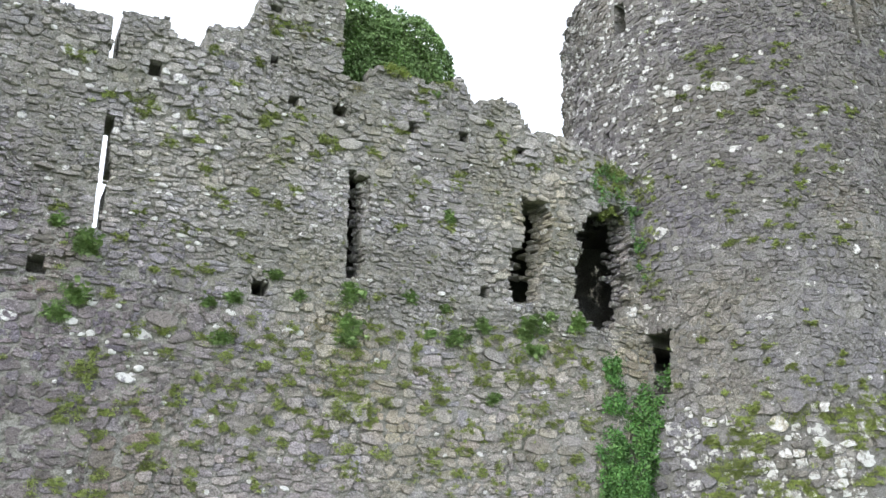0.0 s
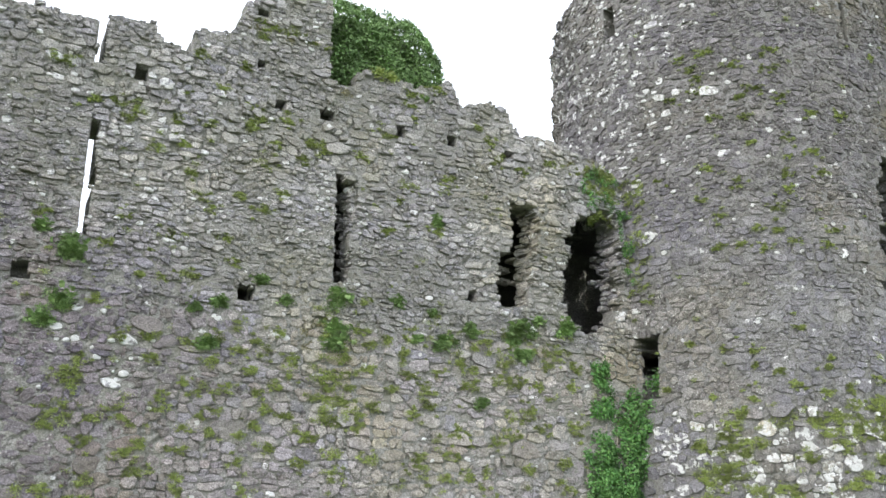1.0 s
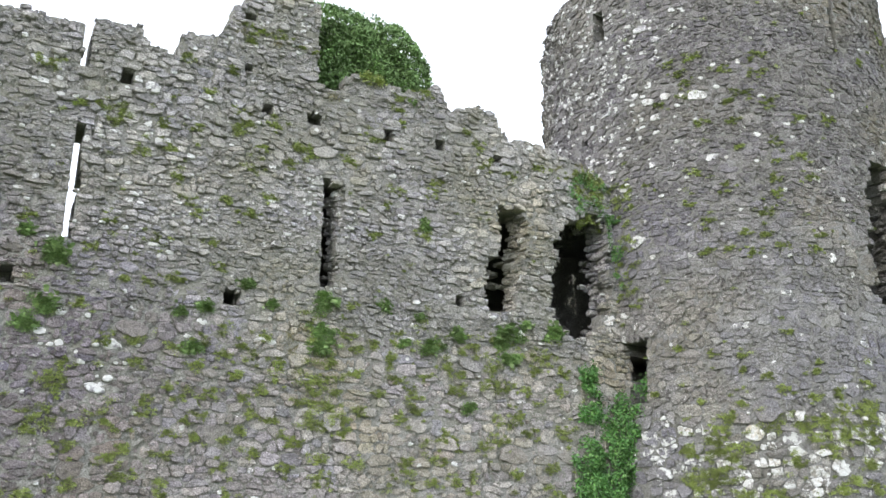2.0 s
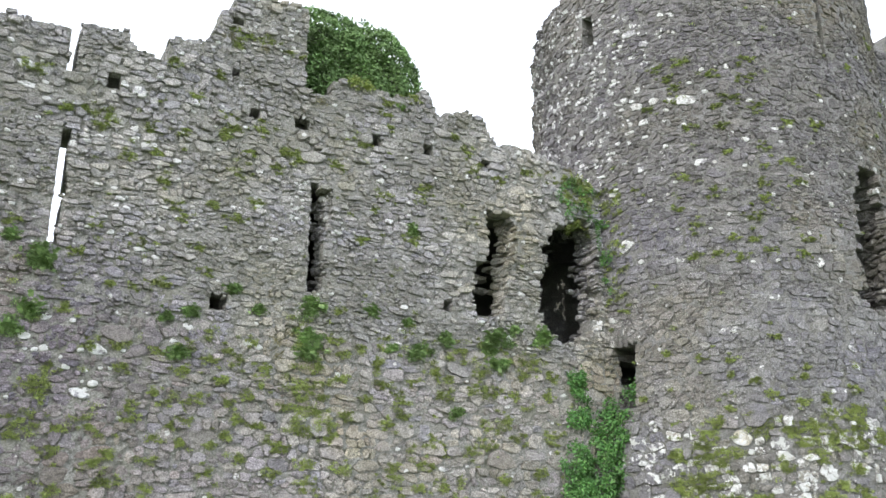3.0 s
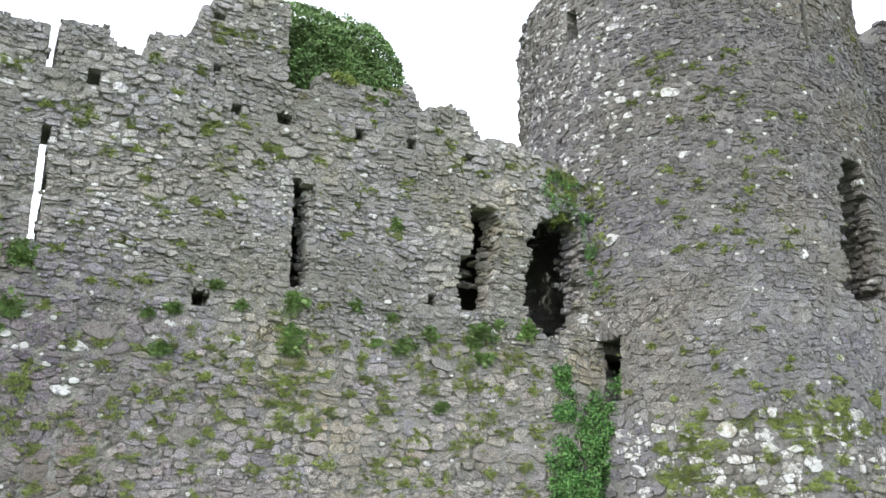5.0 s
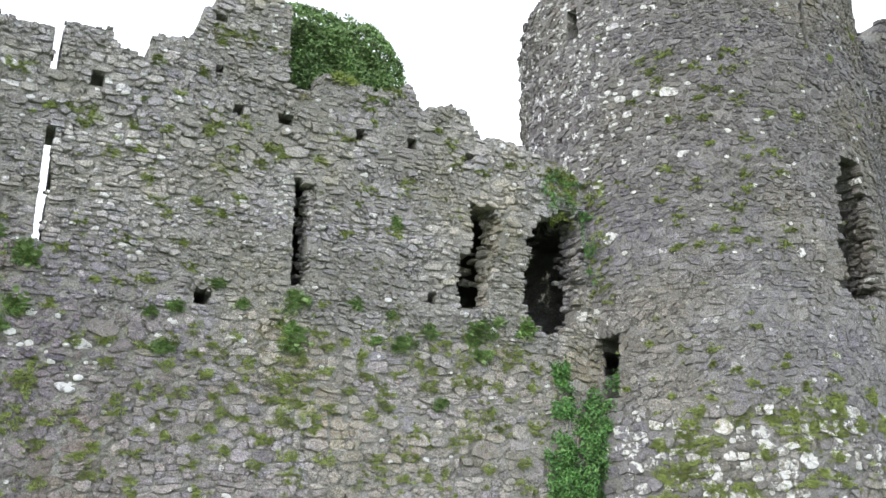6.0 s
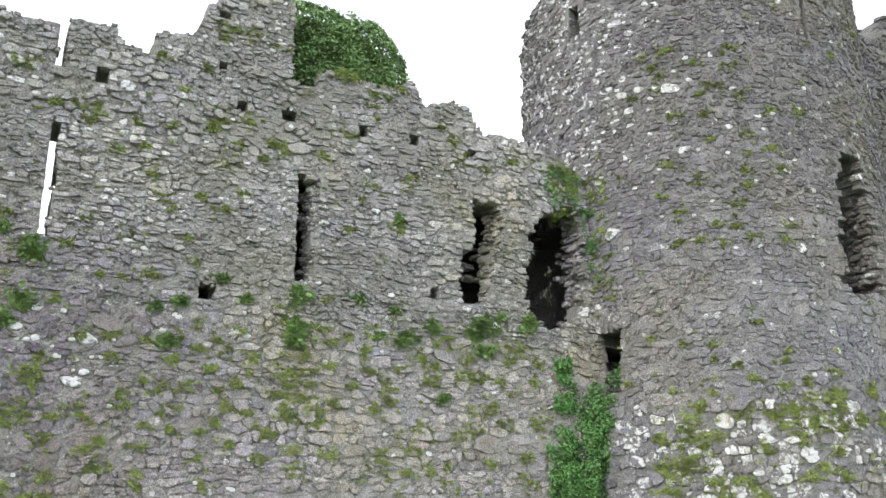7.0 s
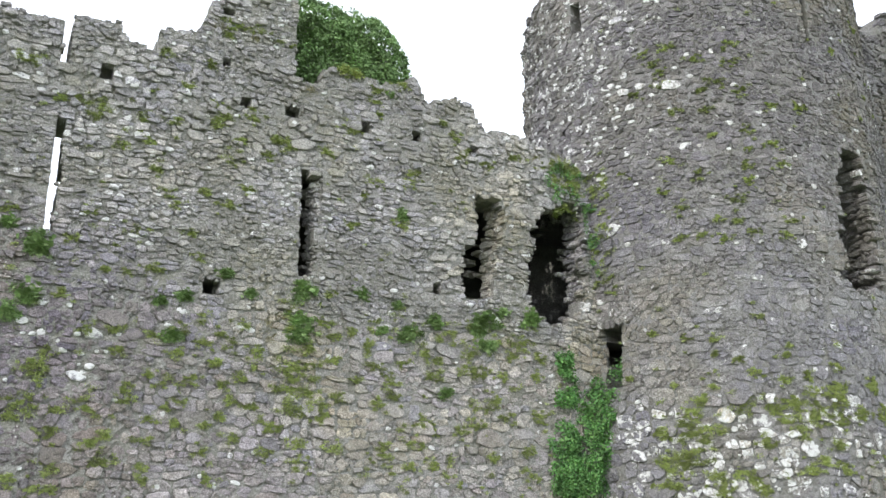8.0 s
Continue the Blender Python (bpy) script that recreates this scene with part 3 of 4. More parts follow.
MOSS_UPPER_0 = [(0.88, 10.22, 0.23), (1.44, 9.58, 0.14), (2.23, 9.59, 0.25), (2.08, 9.4, 0.16), (1.78, 9.66, 0.14), (3.01, 9.5, 0.19), (3.08, 9.03, 0.16), (2.64, 8.88, 0.15), (4.61, 9.8, 0.26), (5.11, 9.97, 0.25), (4.31, 9.67, 0.17), (4.66, 8.97, 0.19), (5.44, 9.18, 0.18), (5.71, 9.54, 0.22), (5.05, 8.35, 0.15), (4.79, 7.98, 0.16), (4.26, 8.18, 0.14), (3.7, 7.9, 0.16), (3.47, 8.11, 0.14), (3.11, 7.16, 0.16), (2.15, 7.49, 0.17), (4.03, 7.29, 0.13), (1.92, 6.87, 0.18), (3.74, 10.33, 0.14), (3.26, 10.97, 0.16), (4.16, 10.94, 0.14), (4.55, 11.72, 0.2), (3.3, 8.46, 0.11), (4.89, 9.38, 0.13), (4.31, 10.11, 0.12)]
MOSS_UPPER_1 = [(3.56, 9.55, 0.13), (0.85, 7.31, 0.12), (5.72, 9.55, 0.25), (7.23, 10.09, 0.21), (6.66, 9.48, 0.17), (7.75, 8.98, 0.21), (8.69, 9.36, 0.16), (8.41, 8.14, 0.16), (7.25, 7.93, 0.19), (10.5, 9.91, 0.18), (9.95, 10.03, 0.21), (8.58, 9.12, 0.16), (12.09, 10.2, 0.22), (9.33, 10.75, 0.15), (7.82, 10.92, 0.15), (7.82, 11.18, 0.14), (7.16, 11.44, 0.26), (7.83, 10.58, 0.11), (8.41, 11.39, 0.21), (9.72, 10.45, 0.14), (7.51, 8.66, 0.13), (11.25, 10.2, 0.14)]
MOSS_UPPER = MOSS_UPPER_0 + MOSS_UPPER_1
LICHEN_WALL_0 = [(3.96, 5.78, 0.08), (3.73, 5.48, 0.06), (2.56, 5.2, 0.12), (2.21, 4.52, 0.09), (2.48, 4.62, 0.07), (2.29, 4.81, 0.06), (2.01, 4.84, 0.06), (2.58, 4.89, 0.04), (2.72, 4.91, 0.04), (2.23, 5.16, 0.05), (1.64, 5.14, 0.08), (1.49, 5.12, 0.05), (1.34, 5.13, 0.04), (1.6, 5.68, 0.08), (1.3, 5.34, 0.08), (2.03, 5.65, 0.05), (2.95, 4.06, 0.05), (5.27, 5.53, 0.08), (4.55, 2.78, 0.05), (5.16, 2.7, 0.08), (1.55, 2.85, 0.04), (2.3, 4.64, 0.03), (2.91, 5.25, 0.04), (4.44, 6.71, 0.04), (1.16, 4.31, 0.04), (7.08, 5.88, 0.11), (8.24, 6.7, 0.07), (9.11, 3.49, 0.07), (8.16, 3.81, 0.05), (9.21, 2.76, 0.05)]
LICHEN_WALL_1 = [(12.03, 5.16, 0.06), (6.5, 6.74, 0.06), (6.67, 6.76, 0.06), (11.95, 6.48, 0.09), (9.72, 5.33, 0.03), (7.96, 5.07, 0.04), (10.72, 3.47, 0.03), (9.7, 3.57, 0.04), (11.75, 4.55, 0.04), (2.61, 9.48, 0.15), (1.92, 9.08, 0.12), (2.17, 9.1, 0.1), (2.92, 9.22, 0.09), (2.58, 7.9, 0.12), (2.73, 8.03, 0.16), (2.5, 7.96, 0.09), (2.71, 7.86, 0.07), (3.1, 10.55, 0.12), (2.47, 10.34, 0.11), (2.72, 10.13, 0.08), (3.24, 10.01, 0.1), (3.68, 10.12, 0.09), (3.49, 8.95, 0.08), (3.22, 7.68, 0.09), (3.54, 7.31, 0.1), (2.27, 6.93, 0.09), (2.46, 7.35, 0.07), (3.28, 7.03, 0.07), (2.45, 8.2, 0.06), (0.52, 10.32, 0.11)]
LICHEN_WALL_2 = [(0.68, 10.3, 0.09), (0.63, 9.9, 0.11), (0.97, 7.98, 0.09), (5.14, 12.28, 0.05), (5.41, 12.18, 0.05), (5.56, 12.58, 0.04), (5.2, 12.44, 0.04), (4.84, 11.76, 0.04), (5.68, 12.35, 0.05), (5.69, 12.84, 0.06), (5.51, 11.71, 0.04), (1.59, 7.4, 0.09), (5.11, 8.31, 0.08), (5.46, 7.66, 0.07), (4.24, 9.32, 0.05), (4.76, 9.91, 0.05), (3.7, 10.01, 0.06), (1.1, 9.72, 0.07), (0.37, 10.7, 0.06), (2.21, 10.1, 0.05), (3.96, 11.5, 0.06), (4.06, 11.63, 0.06), (5.04, 8.46, 0.04), (4.18, 9.8, 0.04), (3.42, 8.74, 0.04), (4.43, 9.73, 0.04), (1.34, 9.72, 0.06), (1.04, 10.03, 0.06), (0.56, 8.99, 0.05), (0.79, 7.61, 0.05)]
LICHEN_WALL_3 = [(7.77, 9.7, 0.06), (8.12, 9.64, 0.06), (8.15, 9.89, 0.09), (9.67, 9.83, 0.09), (7.67, 9.35, 0.08), (9.02, 9.42, 0.04), (11.93, 9.4, 0.09), (11.11, 8.51, 0.06), (6.93, 9.71, 0.09), (5.95, 8.94, 0.09), (5.89, 8.66, 0.06), (5.55, 12.35, 0.06), (5.48, 11.7, 0.07), (5.63, 11.96, 0.05), (5.84, 8.38, 0.06), (6.78, 8.03, 0.05), (9.33, 9.51, 0.05), (11.32, 9.77, 0.06), (8.33, 8.69, 0.04), (6.61, 10.87, 0.05), (8.38, 10.66, 0.03), (10.91, 9.95, 0.05)]
LICHEN_WALL = LICHEN_WALL_0 + LICHEN_WALL_1 + LICHEN_WALL_2 + LICHEN_WALL_3
MOSS_TOWER_0 = [(-47.1, 12.95, 0.19), (-54.4, 12.87, 0.15), (-39.6, 12.55, 0.21), (-30.1, 12.87, 0.21), (-27.9, 11.64, 0.21), (-30.7, 12.4, 0.18), (-49.4, 12, 0.16), (-34.4, 11.95, 0.21), (-11.5, 11.25, 0.21), (-20, 11.27, 0.14), (-27.4, 10.61, 0.16), (-21.5, 10.25, 0.2), (-18.9, 9.79, 0.14), (-28.6, 9.38, 0.15), (-41.8, 9.57, 0.15), (-47.8, 8.81, 0.19), (-32.1, 8.97, 0.17), (-37.4, 8.49, 0.13), (-32.8, 8.43, 0.13), (-17.7, 8.44, 0.15), (-42, 8.15, 0.13), (-49.4, 10.01, 0.14), (-28.6, 9.73, 0.15), (-62.8, 9.92, 0.11), (-37.3, 10.49, 0.11), (-46.4, 11.24, 0.14), (-18.8, 8.09, 0.14), (-36.6, 8.04, 0.13), (-48, 8.12, 0.16), (-38.7, 11.69, 0.13)]
MOSS_TOWER_1 = [(-57.7, 11.86, 0.17), (22.2, 14.13, 0.16), (-50.1, 12.31, 0.14), (-52.2, 12.57, 0.14), (-28.4, 8.16, 0.13), (-38.4, 11.19, 0.11), (-51.9, 9.25, 0.11), (5.3, 13.03, 0.1), (-28, 10.13, 0.09), (-35.6, 5.36, 0.12), (-32.6, 5.06, 0.15), (-41.5, 5.8, 0.12), (-48.6, 5.91, 0.09), (-42.3, 5, 0.11), (-25.3, 4.9, 0.13), (-19.7, 5, 0.11), (-10.8, 5.21, 0.15), (-57.7, 6.02, 0.12), (-41.5, 5.48, 0.09), (-24.2, 5.41, 0.09), (-64.9, 5.12, 0.08), (-52.7, 4.86, 0.08), (-42.9, 4.81, 0.12), (-30, 6.25, 0.11), (-23.1, 5.6, 0.08), (-0.3, 4.85, 0.18)]
MOSS_TOWER = MOSS_TOWER_0 + MOSS_TOWER_1
MOSS_BASE_0 = [(-49.4, 4.27, 0.25), (-50.4, 4.03, 0.22), (-54.4, 3.83, 0.24), (-35.7, 4.41, 0.26), (-37.3, 4.6, 0.18), (-20.5, 4.25, 0.31), (-23.4, 4.4, 0.23), (-12.2, 4.73, 0.29), (-11.5, 4.42, 0.21), (-12.2, 4.04, 0.25), (-53.3, 3.36, 0.38), (-48.8, 3.41, 0.3), (-55.8, 3.19, 0.22), (-46.2, 4.51, 0.18), (-28.8, 4.34, 0.24), (-23.5, 3.85, 0.24), (-18.2, 4.65, 0.24), (-44.2, 2.94, 0.21), (-57.7, 2.74, 0.22), (-53.9, 2.73, 0.22), (-37.7, 3.02, 0.16), (-0.3, 4.85, 0.18), (-4.5, 4.22, 0.18), (-31.2, 3.61, 0.14), (2.4, 4.19, 0.21), (-12.7, 3.59, 0.15), (-34.4, 2.84, 0.17), (-11.1, 3.08, 0.15), (-20.9, 3.07, 0.19), (-43.9, 3.88, 0.21)]
MOSS_BASE_1 = [(-49.1, 3.84, 0.16), (-51.7, 3.11, 0.24), (-57.5, 3.88, 0.12), (-16.7, 4.13, 0.2), (-42.4, 2.67, 0.2), (-33.2, 2.66, 0.17), (-26.2, 4.03, 0.13), (-17.4, 3.25, 0.13), (-45.6, 3.7, 0.13)]
MOSS_BASE = MOSS_BASE_0 + MOSS_BASE_1
LICHEN_TOWER_0 = [(-51.8, 14.27, 0.08), (-35.5, 12.77, 0.09), (-60, 12.52, 0.11), (-55.1, 12.02, 0.13), (-53.3, 12.05, 0.1), (-60.7, 12, 0.1), (-59.2, 11.24, 0.09), (-61.2, 13.58, 0.1), (-62.3, 14.01, 0.08), (-42.1, 12.69, 0.06), (-45.8, 11.9, 0.08), (-41.7, 12.12, 0.06), (-29.6, 11.79, 0.06), (-32.8, 10.79, 0.08), (-43.5, 10.37, 0.08), (-32.9, 10.17, 0.05), (-16.1, 10.02, 0.09), (-13.9, 10.04, 0.05), (-26.3, 9.46, 0.06), (-48.6, 11.31, 0.07), (-63.1, 11.57, 0.08), (-63.1, 12.23, 0.06), (-38.3, 9.04, 0.05), (-8.6, 9.39, 0.07), (-33.6, 7.93, 0.04), (-19.3, 11.11, 0.06), (-51.7, 9.94, 0.05), (-52.3, 8.79, 0.04), (-30.5, 13.3, 0.04), (-22.2, 10.76, 0.05)]
LICHEN_TOWER_1 = [(-53.7, 10.86, 0.06), (-62.9, 8.17, 0.06), (-69.3, 10.04, 0.05), (-48.8, 13.78, 0.05), (-72.7, 13.33, 0.08), (-67, 14.58, 0.08), (-66.5, 12.08, 0.06), (-59.4, 11.64, 0.07), (-52.9, 11.77, 0.06), (-45.8, 12.41, 0.05), (-19.5, 13.58, 0.04), (-7.5, 11.93, 0.06), (4.8, 10.66, 0.05), (17.1, 11.19, 0.05), (-43.5, 8.73, 0.04), (-62.7, 4.57, 0.06), (-42, 4.67, 0.1), (-42.7, 4.32, 0.12), (-42.2, 4.12, 0.13), (-40.1, 4.08, 0.09), (-34.1, 4.1, 0.11), (-32, 4.1, 0.11), (-26.2, 4.15, 0.13), (-21.5, 4.11, 0.13), (-34.8, 3.9, 0.1), (-33.4, 3.87, 0.08), (-39.9, 3.62, 0.14), (-37.7, 3.65, 0.12), (-46.8, 3.61, 0.14), (-43.8, 3.27, 0.13)]
LICHEN_TOWER_2 = [(-42.5, 3.18, 0.12), (-37, 3.29, 0.13), (-34.9, 3.24, 0.13), (-27, 3.25, 0.11), (-26.3, 3.46, 0.09), (-21.1, 3.4, 0.12), (-19.6, 3.37, 0.07), (-6.1, 3.3, 0.12), (-8.5, 3.5, 0.08), (-0.8, 3.74, 0.13), (-56.8, 2.95, 0.11), (-55.2, 2.94, 0.08), (-40.3, 2.96, 0.08), (-38.9, 2.87, 0.07), (-35.6, 2.85, 0.09), (-27, 2.95, 0.11), (-28.2, 2.66, 0.09), (-51.4, 3.79, 0.1), (-56.6, 4.06, 0.09), (-38.8, 3.91, 0.06), (-30, 4.53, 0.07), (-8.2, 4.49, 0.07), (-55.9, 4.4, 0.09), (-53.2, 4.36, 0.08), (-13.9, 3.64, 0.07), (-45.9, 2.65, 0.1), (-38.9, 2.61, 0.1), (-21.9, 2.89, 0.12), (-23.2, 3.28, 0.07), (-30.8, 2.86, 0.06)]
LICHEN_TOWER_3 = [(-20, 2.66, 0.09), (-50.1, 3.6, 0.08), (-29.9, 3.82, 0.07), (-13.1, 4.48, 0.05), (-54, 4.3, 0.05), (-4.5, 3.57, 0.06), (-17.6, 2.72, 0.07)]
LICHEN_TOWER = LICHEN_TOWER_0 + LICHEN_TOWER_1 + LICHEN_TOWER_2 + LICHEN_TOWER_3


def wall_size(v):
    return (0.175, 0.3) if v < 5.9 else (0.105, 0.22)


rng = np.random.default_rng(11)


def scatter(count, u0, u1, v0, v1, r0, r1):
    """More lichened stones over a stretch of masonry."""
    return [(rng.uniform(u0, u1), rng.uniform(v0, v1), rng.uniform(r0, r1)) for k in range(count)]


WALL_SPOTS = [q for q in LICHEN_WALL if q[0] < 13] + scatter(8, 4.5, 5.8, 11.4, 12.9, 0.03, 0.06) + scatter(16, -0.6, 1.3, 6.9, 11.0, 0.03, 0.1) + scatter(18, 5.75, 6.1, 8.1, 9.1, 0.02, 0.055) + scatter(10, 6.65, 6.9, 7.4, 8.5, 0.02, 0.045)
wall = core("wall_curtain", on_wall, -6.0, 13.6, 0.0, 13.2, WALL_CREST, WALL_HOLES, 0.42, MORTAR, cell=0.08, front=lambda v: np.where(v < 5.9, -0.002, 0.001), wash=0.01)
tagged(wall, "ruined grey rubble curtain wall with ragged crest and narrow loops", "castle wall", kind="structure")
# the back of the wall, where the openings widen inwards
BACK_HOLES = WALL_HOLES + [(a - 0.05, b, c + 0.5, d) for a, b, c, d in strips(WINDOW, 0.1) + strips(ARCH, 0.15) + [(6.18, 6.75, 6.32, 9.03)]]
back = core("wall_back", on_wall, -6.0, 13.6, 0.0, 13.2, lambda u: WALL_CREST(u) - 0.1, BACK_HOLES, THICK, MORTAR, cell=0.1, front=-0.425, deepest=0.0)
back.parent = wall
facing(rng, on_wall, wall, -4.0, 13.5, 0.0, 13.2, WALL_CREST, WALL_HOLES, wall_size,
    [(0.0, 5.9, *STONE["lower"], 0.017, 0.014, 0.006, (0.6, 2.4, 4.6, 4.4), 1.6), (5.9, 20, *STONE["upper"], 0.03, 0.013, 0.005, None, 2.0)],
    WALL_SPOTS, (CRUSTED, PATCHY), "weathered grey-brown rubble stones with lichen")


def jamb(front, back, z0, z1, relief=0.07):
    """A splayed jamb of broken rubble inside an opening, from front (x, y) to back (x, y)."""
    a = np.array([back[0] - front[0], back[1] - front[1], 0])
    n = np.array([-a[1], a[0], 0])
    place = plane_map((front[0], front[1], 0), a, n if n[1] < 0 else -n)
    long = float(np.linalg.norm(a))
    body = core("jamb", place, 0.0, long, z0, z1, level(99), [], 0.06, MORTAR, 0.1, -0.03)
    body.parent = wall
    facing(rng, place, body, 0.02, long, z0, z1, level(99), [], lambda v: (0.11, 0.45), [(0, 99, *STONE["upper"], relief, 0.025, 0.008, None, 2.8)], label="broken rubble of a jamb")


jamb((6.57, 16.87), (6.47, 17.25), 6.8, 8.98, 0.05)
jamb((10.68, 16.88), (10.58, 17.25), 6.78, 7.84, 0.035)
jamb((10.92, 16.88), (10.8, 17.25), 7.88, 8.98, 0.035)
jamb((13.21, 16.9), (13.13, 17.54), 6.5, 9.2, 0.09)
patch = box("backing", 0.42, 17.3, 5.98, 0.83, 17.6, 6.48, MORTAR)
patch.parent = wall

# a mural chamber added behind the wall to block light from its openings
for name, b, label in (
    ("wall_inner", (3.4, 22.4, 0, 17.0, 23.1, 9.9), "plain inner wall of a mural chamber added to darken the openings"),
    ("wall_end", (3.4, 17.76, 0, 3.9, 22.4, 9.9), "plain end wall of a mural chamber added to darken the openings"),
    ("ceiling", (3.4, 17.76, 9.9, 17.0, 23.1, 10.2), "plain slab over the added chamber, keeping daylight out"),
    ("floor", (3.9, 17.76, 5.6, 17.0, 22.4, 5.9), "plain slab under the added chamber, keeping daylight out"),
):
    tagged(box(name, *b, SHADED_MORTAR), label, name.split("_")[0], kind="structure")

# ---- round tower ----
TOWER_CREST = line([(deg(-181), 15.6), (deg(-120), 15.6), (deg(-108), 15.75), (deg(-95), 16.0), (deg(-80), 16.1), (deg(-60), 16.6), (deg(-20), 17.0), (deg(30), 17.0), (deg(60), 16.6), (deg(181), 15.6)])
NOTCH = [(deg(2.9), 10.37), (deg(6.6), 10.5), (deg(8.5), 10.3), (deg(10.5), 9.77), (deg(13), 9.27), (deg(14.6), 8.43), (deg(14), 7.45), (deg(8), 7.03), (deg(1), 7.01), (deg(-4), 7.23), (deg(0), 7.92), (deg(0), 8.6), (deg(1.6), 9.57)]
NICHE = [(deg(-84), 5.5, deg(-67.2), 6.1), (deg(-74), 5.9, deg(-66.8), 6.34), (deg(-72), 4.95, deg(-67.4), 5.6)]
TOWER_HOLES = [(deg(-78.6), 14.22, deg(-75.2), 15.0), (deg(-4.3), 13.1, deg(-2.8), 15.6), (deg(-86), 11.5, deg(-84), 11.63), (deg(-120), 5.95, deg(-83), 9.4)] + ragged(strips(NOTCH, 0.19), 0.15, 6) + NICHE


def tower_size(v):
    return (0.2, 0.3) if v < 4.9 else (0.175, 0.27) if v < 8.5 else (0.125, 0.22)


tower = tagged(new("tower"), "round grey rubble tower with a broken window and mossy foot", "tower")
CORE_HOLES = TOWER_HOLES + [(a + 0.3, b, c + 0.3, d) for a, b, c, d in strips(NOTCH)]
body = core("wall_core", on_tower, deg(-180), deg(180), 0.0, 17.2, TOWER_CREST, CORE_HOLES, 1.8, GREY_MORTAR, 0.09, front=lambda v: np.where(v < 4.7, -0.003, -0.002), wrap=True, deepest=0.045, wash=0.005)
body.parent = tower
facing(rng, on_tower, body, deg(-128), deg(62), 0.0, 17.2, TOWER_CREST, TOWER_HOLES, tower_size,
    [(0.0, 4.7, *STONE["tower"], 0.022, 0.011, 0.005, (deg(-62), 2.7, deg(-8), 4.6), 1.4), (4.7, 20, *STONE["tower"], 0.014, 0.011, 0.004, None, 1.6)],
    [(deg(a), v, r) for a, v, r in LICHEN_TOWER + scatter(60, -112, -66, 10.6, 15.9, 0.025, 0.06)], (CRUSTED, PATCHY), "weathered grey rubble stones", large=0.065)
# the broken right side of the tower's window
edge = np.array([TX + (TR - 0.02) * math.sin(radians(14.2)), TY - (TR - 0.02) * math.cos(radians(14.2)), 0])
inward = np.array([-math.sin(radians(14.2)) + 0.3, math.cos(radians(14.2)), 0])
place = plane_map(edge, inward, (-inward[1], inward[0], 0))
side = core("jamb", place, 0.05, 0.85, 7.1, 9.65, level(99), [], 0.16, GREY_MORTAR, 0.1, -0.1)
side.parent = tower
facing(rng, place, side, 0.05, 0.85, 7.1, 9.65, level(99), [], lambda v: (0.14, 0.3), [(0, 99, *STONE["tower"], 0.1, 0.02, 0.008, None, 1.7)], label="broken rubble of a window's side")
# unseen slabs added inside the tower to keep daylight off its openings
for z in (6.6, 11.4, 15.3):
    bm = bmesh.new()
    bmesh.ops.create_cone(bm, cap_ends=True, segments=48, radius1=2.92, radius2=2.92, depth=0.25, matrix=Matrix.Translation((TX, TY, z)))
    me = bpy.data.meshes.new("floor_slab")
    bm.to_mesh(me)
    bm.free()
    me.materials.append(MORTAR)
    new("floor_slab", me).parent = tower

# ---- wall beyond the tower ----
EAST_CREST = line([(0, 16.9), (1.4, 16.85), (2.3, 16.45), (2.9, 16.5), (3.3, 17.3), (4.5, 17.6), (9, 17.2)])
east_map = plane_map((21.0, 16.3, 0), (1, 0, 0), (0, -1, 0))
east = core("wall_east", east_map, 0.0, 9.0, 0.0, 17.8, EAST_CREST, [], 0.9, GREY_MORTAR, 0.15)
tagged(east, "ruined brown-grey rubble wall with ragged crest beside the tower", "castle wall", kind="structure")
# the tower's darker stone stands in for its shade on this wall
facing(rng, east_map, east, 0.0, 6.0, 10.0, 17.8, EAST_CREST, [], lambda v: (0.13, 0.28), [(0, 99, *STONE["tower"], 0.04, 0.02, 0.008, None, 2.2)], label="weathered brown rubble stones")


# ---- plants ----
def leaf_points(rng, mid, out, long, wide, face=(0, -0.5, 0.9)):
    """Folded leaves: four points each at mid, pointing roughly along out, their upper sides turned to face."""
    n = len(mid)
    tip = out + rng.normal(0, 0.45, (n, 3))
    tip /= np.linalg.norm(tip, axis=1, keepdims=True)
    side = np.cross(tip, np.array(face) + rng.normal(0, 0.45, (n, 3)))
    side /= np.linalg.norm(side, axis=1, keepdims=True)
    up = np.cross(side, tip)
    size = rng.uniform(0.7, 1.3, (n, 1))
    a, w = tip * long * size, side * wide * size
    fold = up * wide * 0.3 * size
    return np.stack([mid - a * 0.5, mid + w * 0.5 + fold, mid + a * 0.5, mid - w * 0.5 + fold], 1)


def leaf_mesh(name, groups, material):
    pts = np.concatenate(groups)
    faces = [f for k in range(len(pts)) for f in ((4 * k, 4 * k + 1, 4 * k + 2), (4 * k, 4 * k + 2, 4 * k + 3))]
    return mesh_of(name, pts.reshape(-1, 3).tolist(), faces, material)


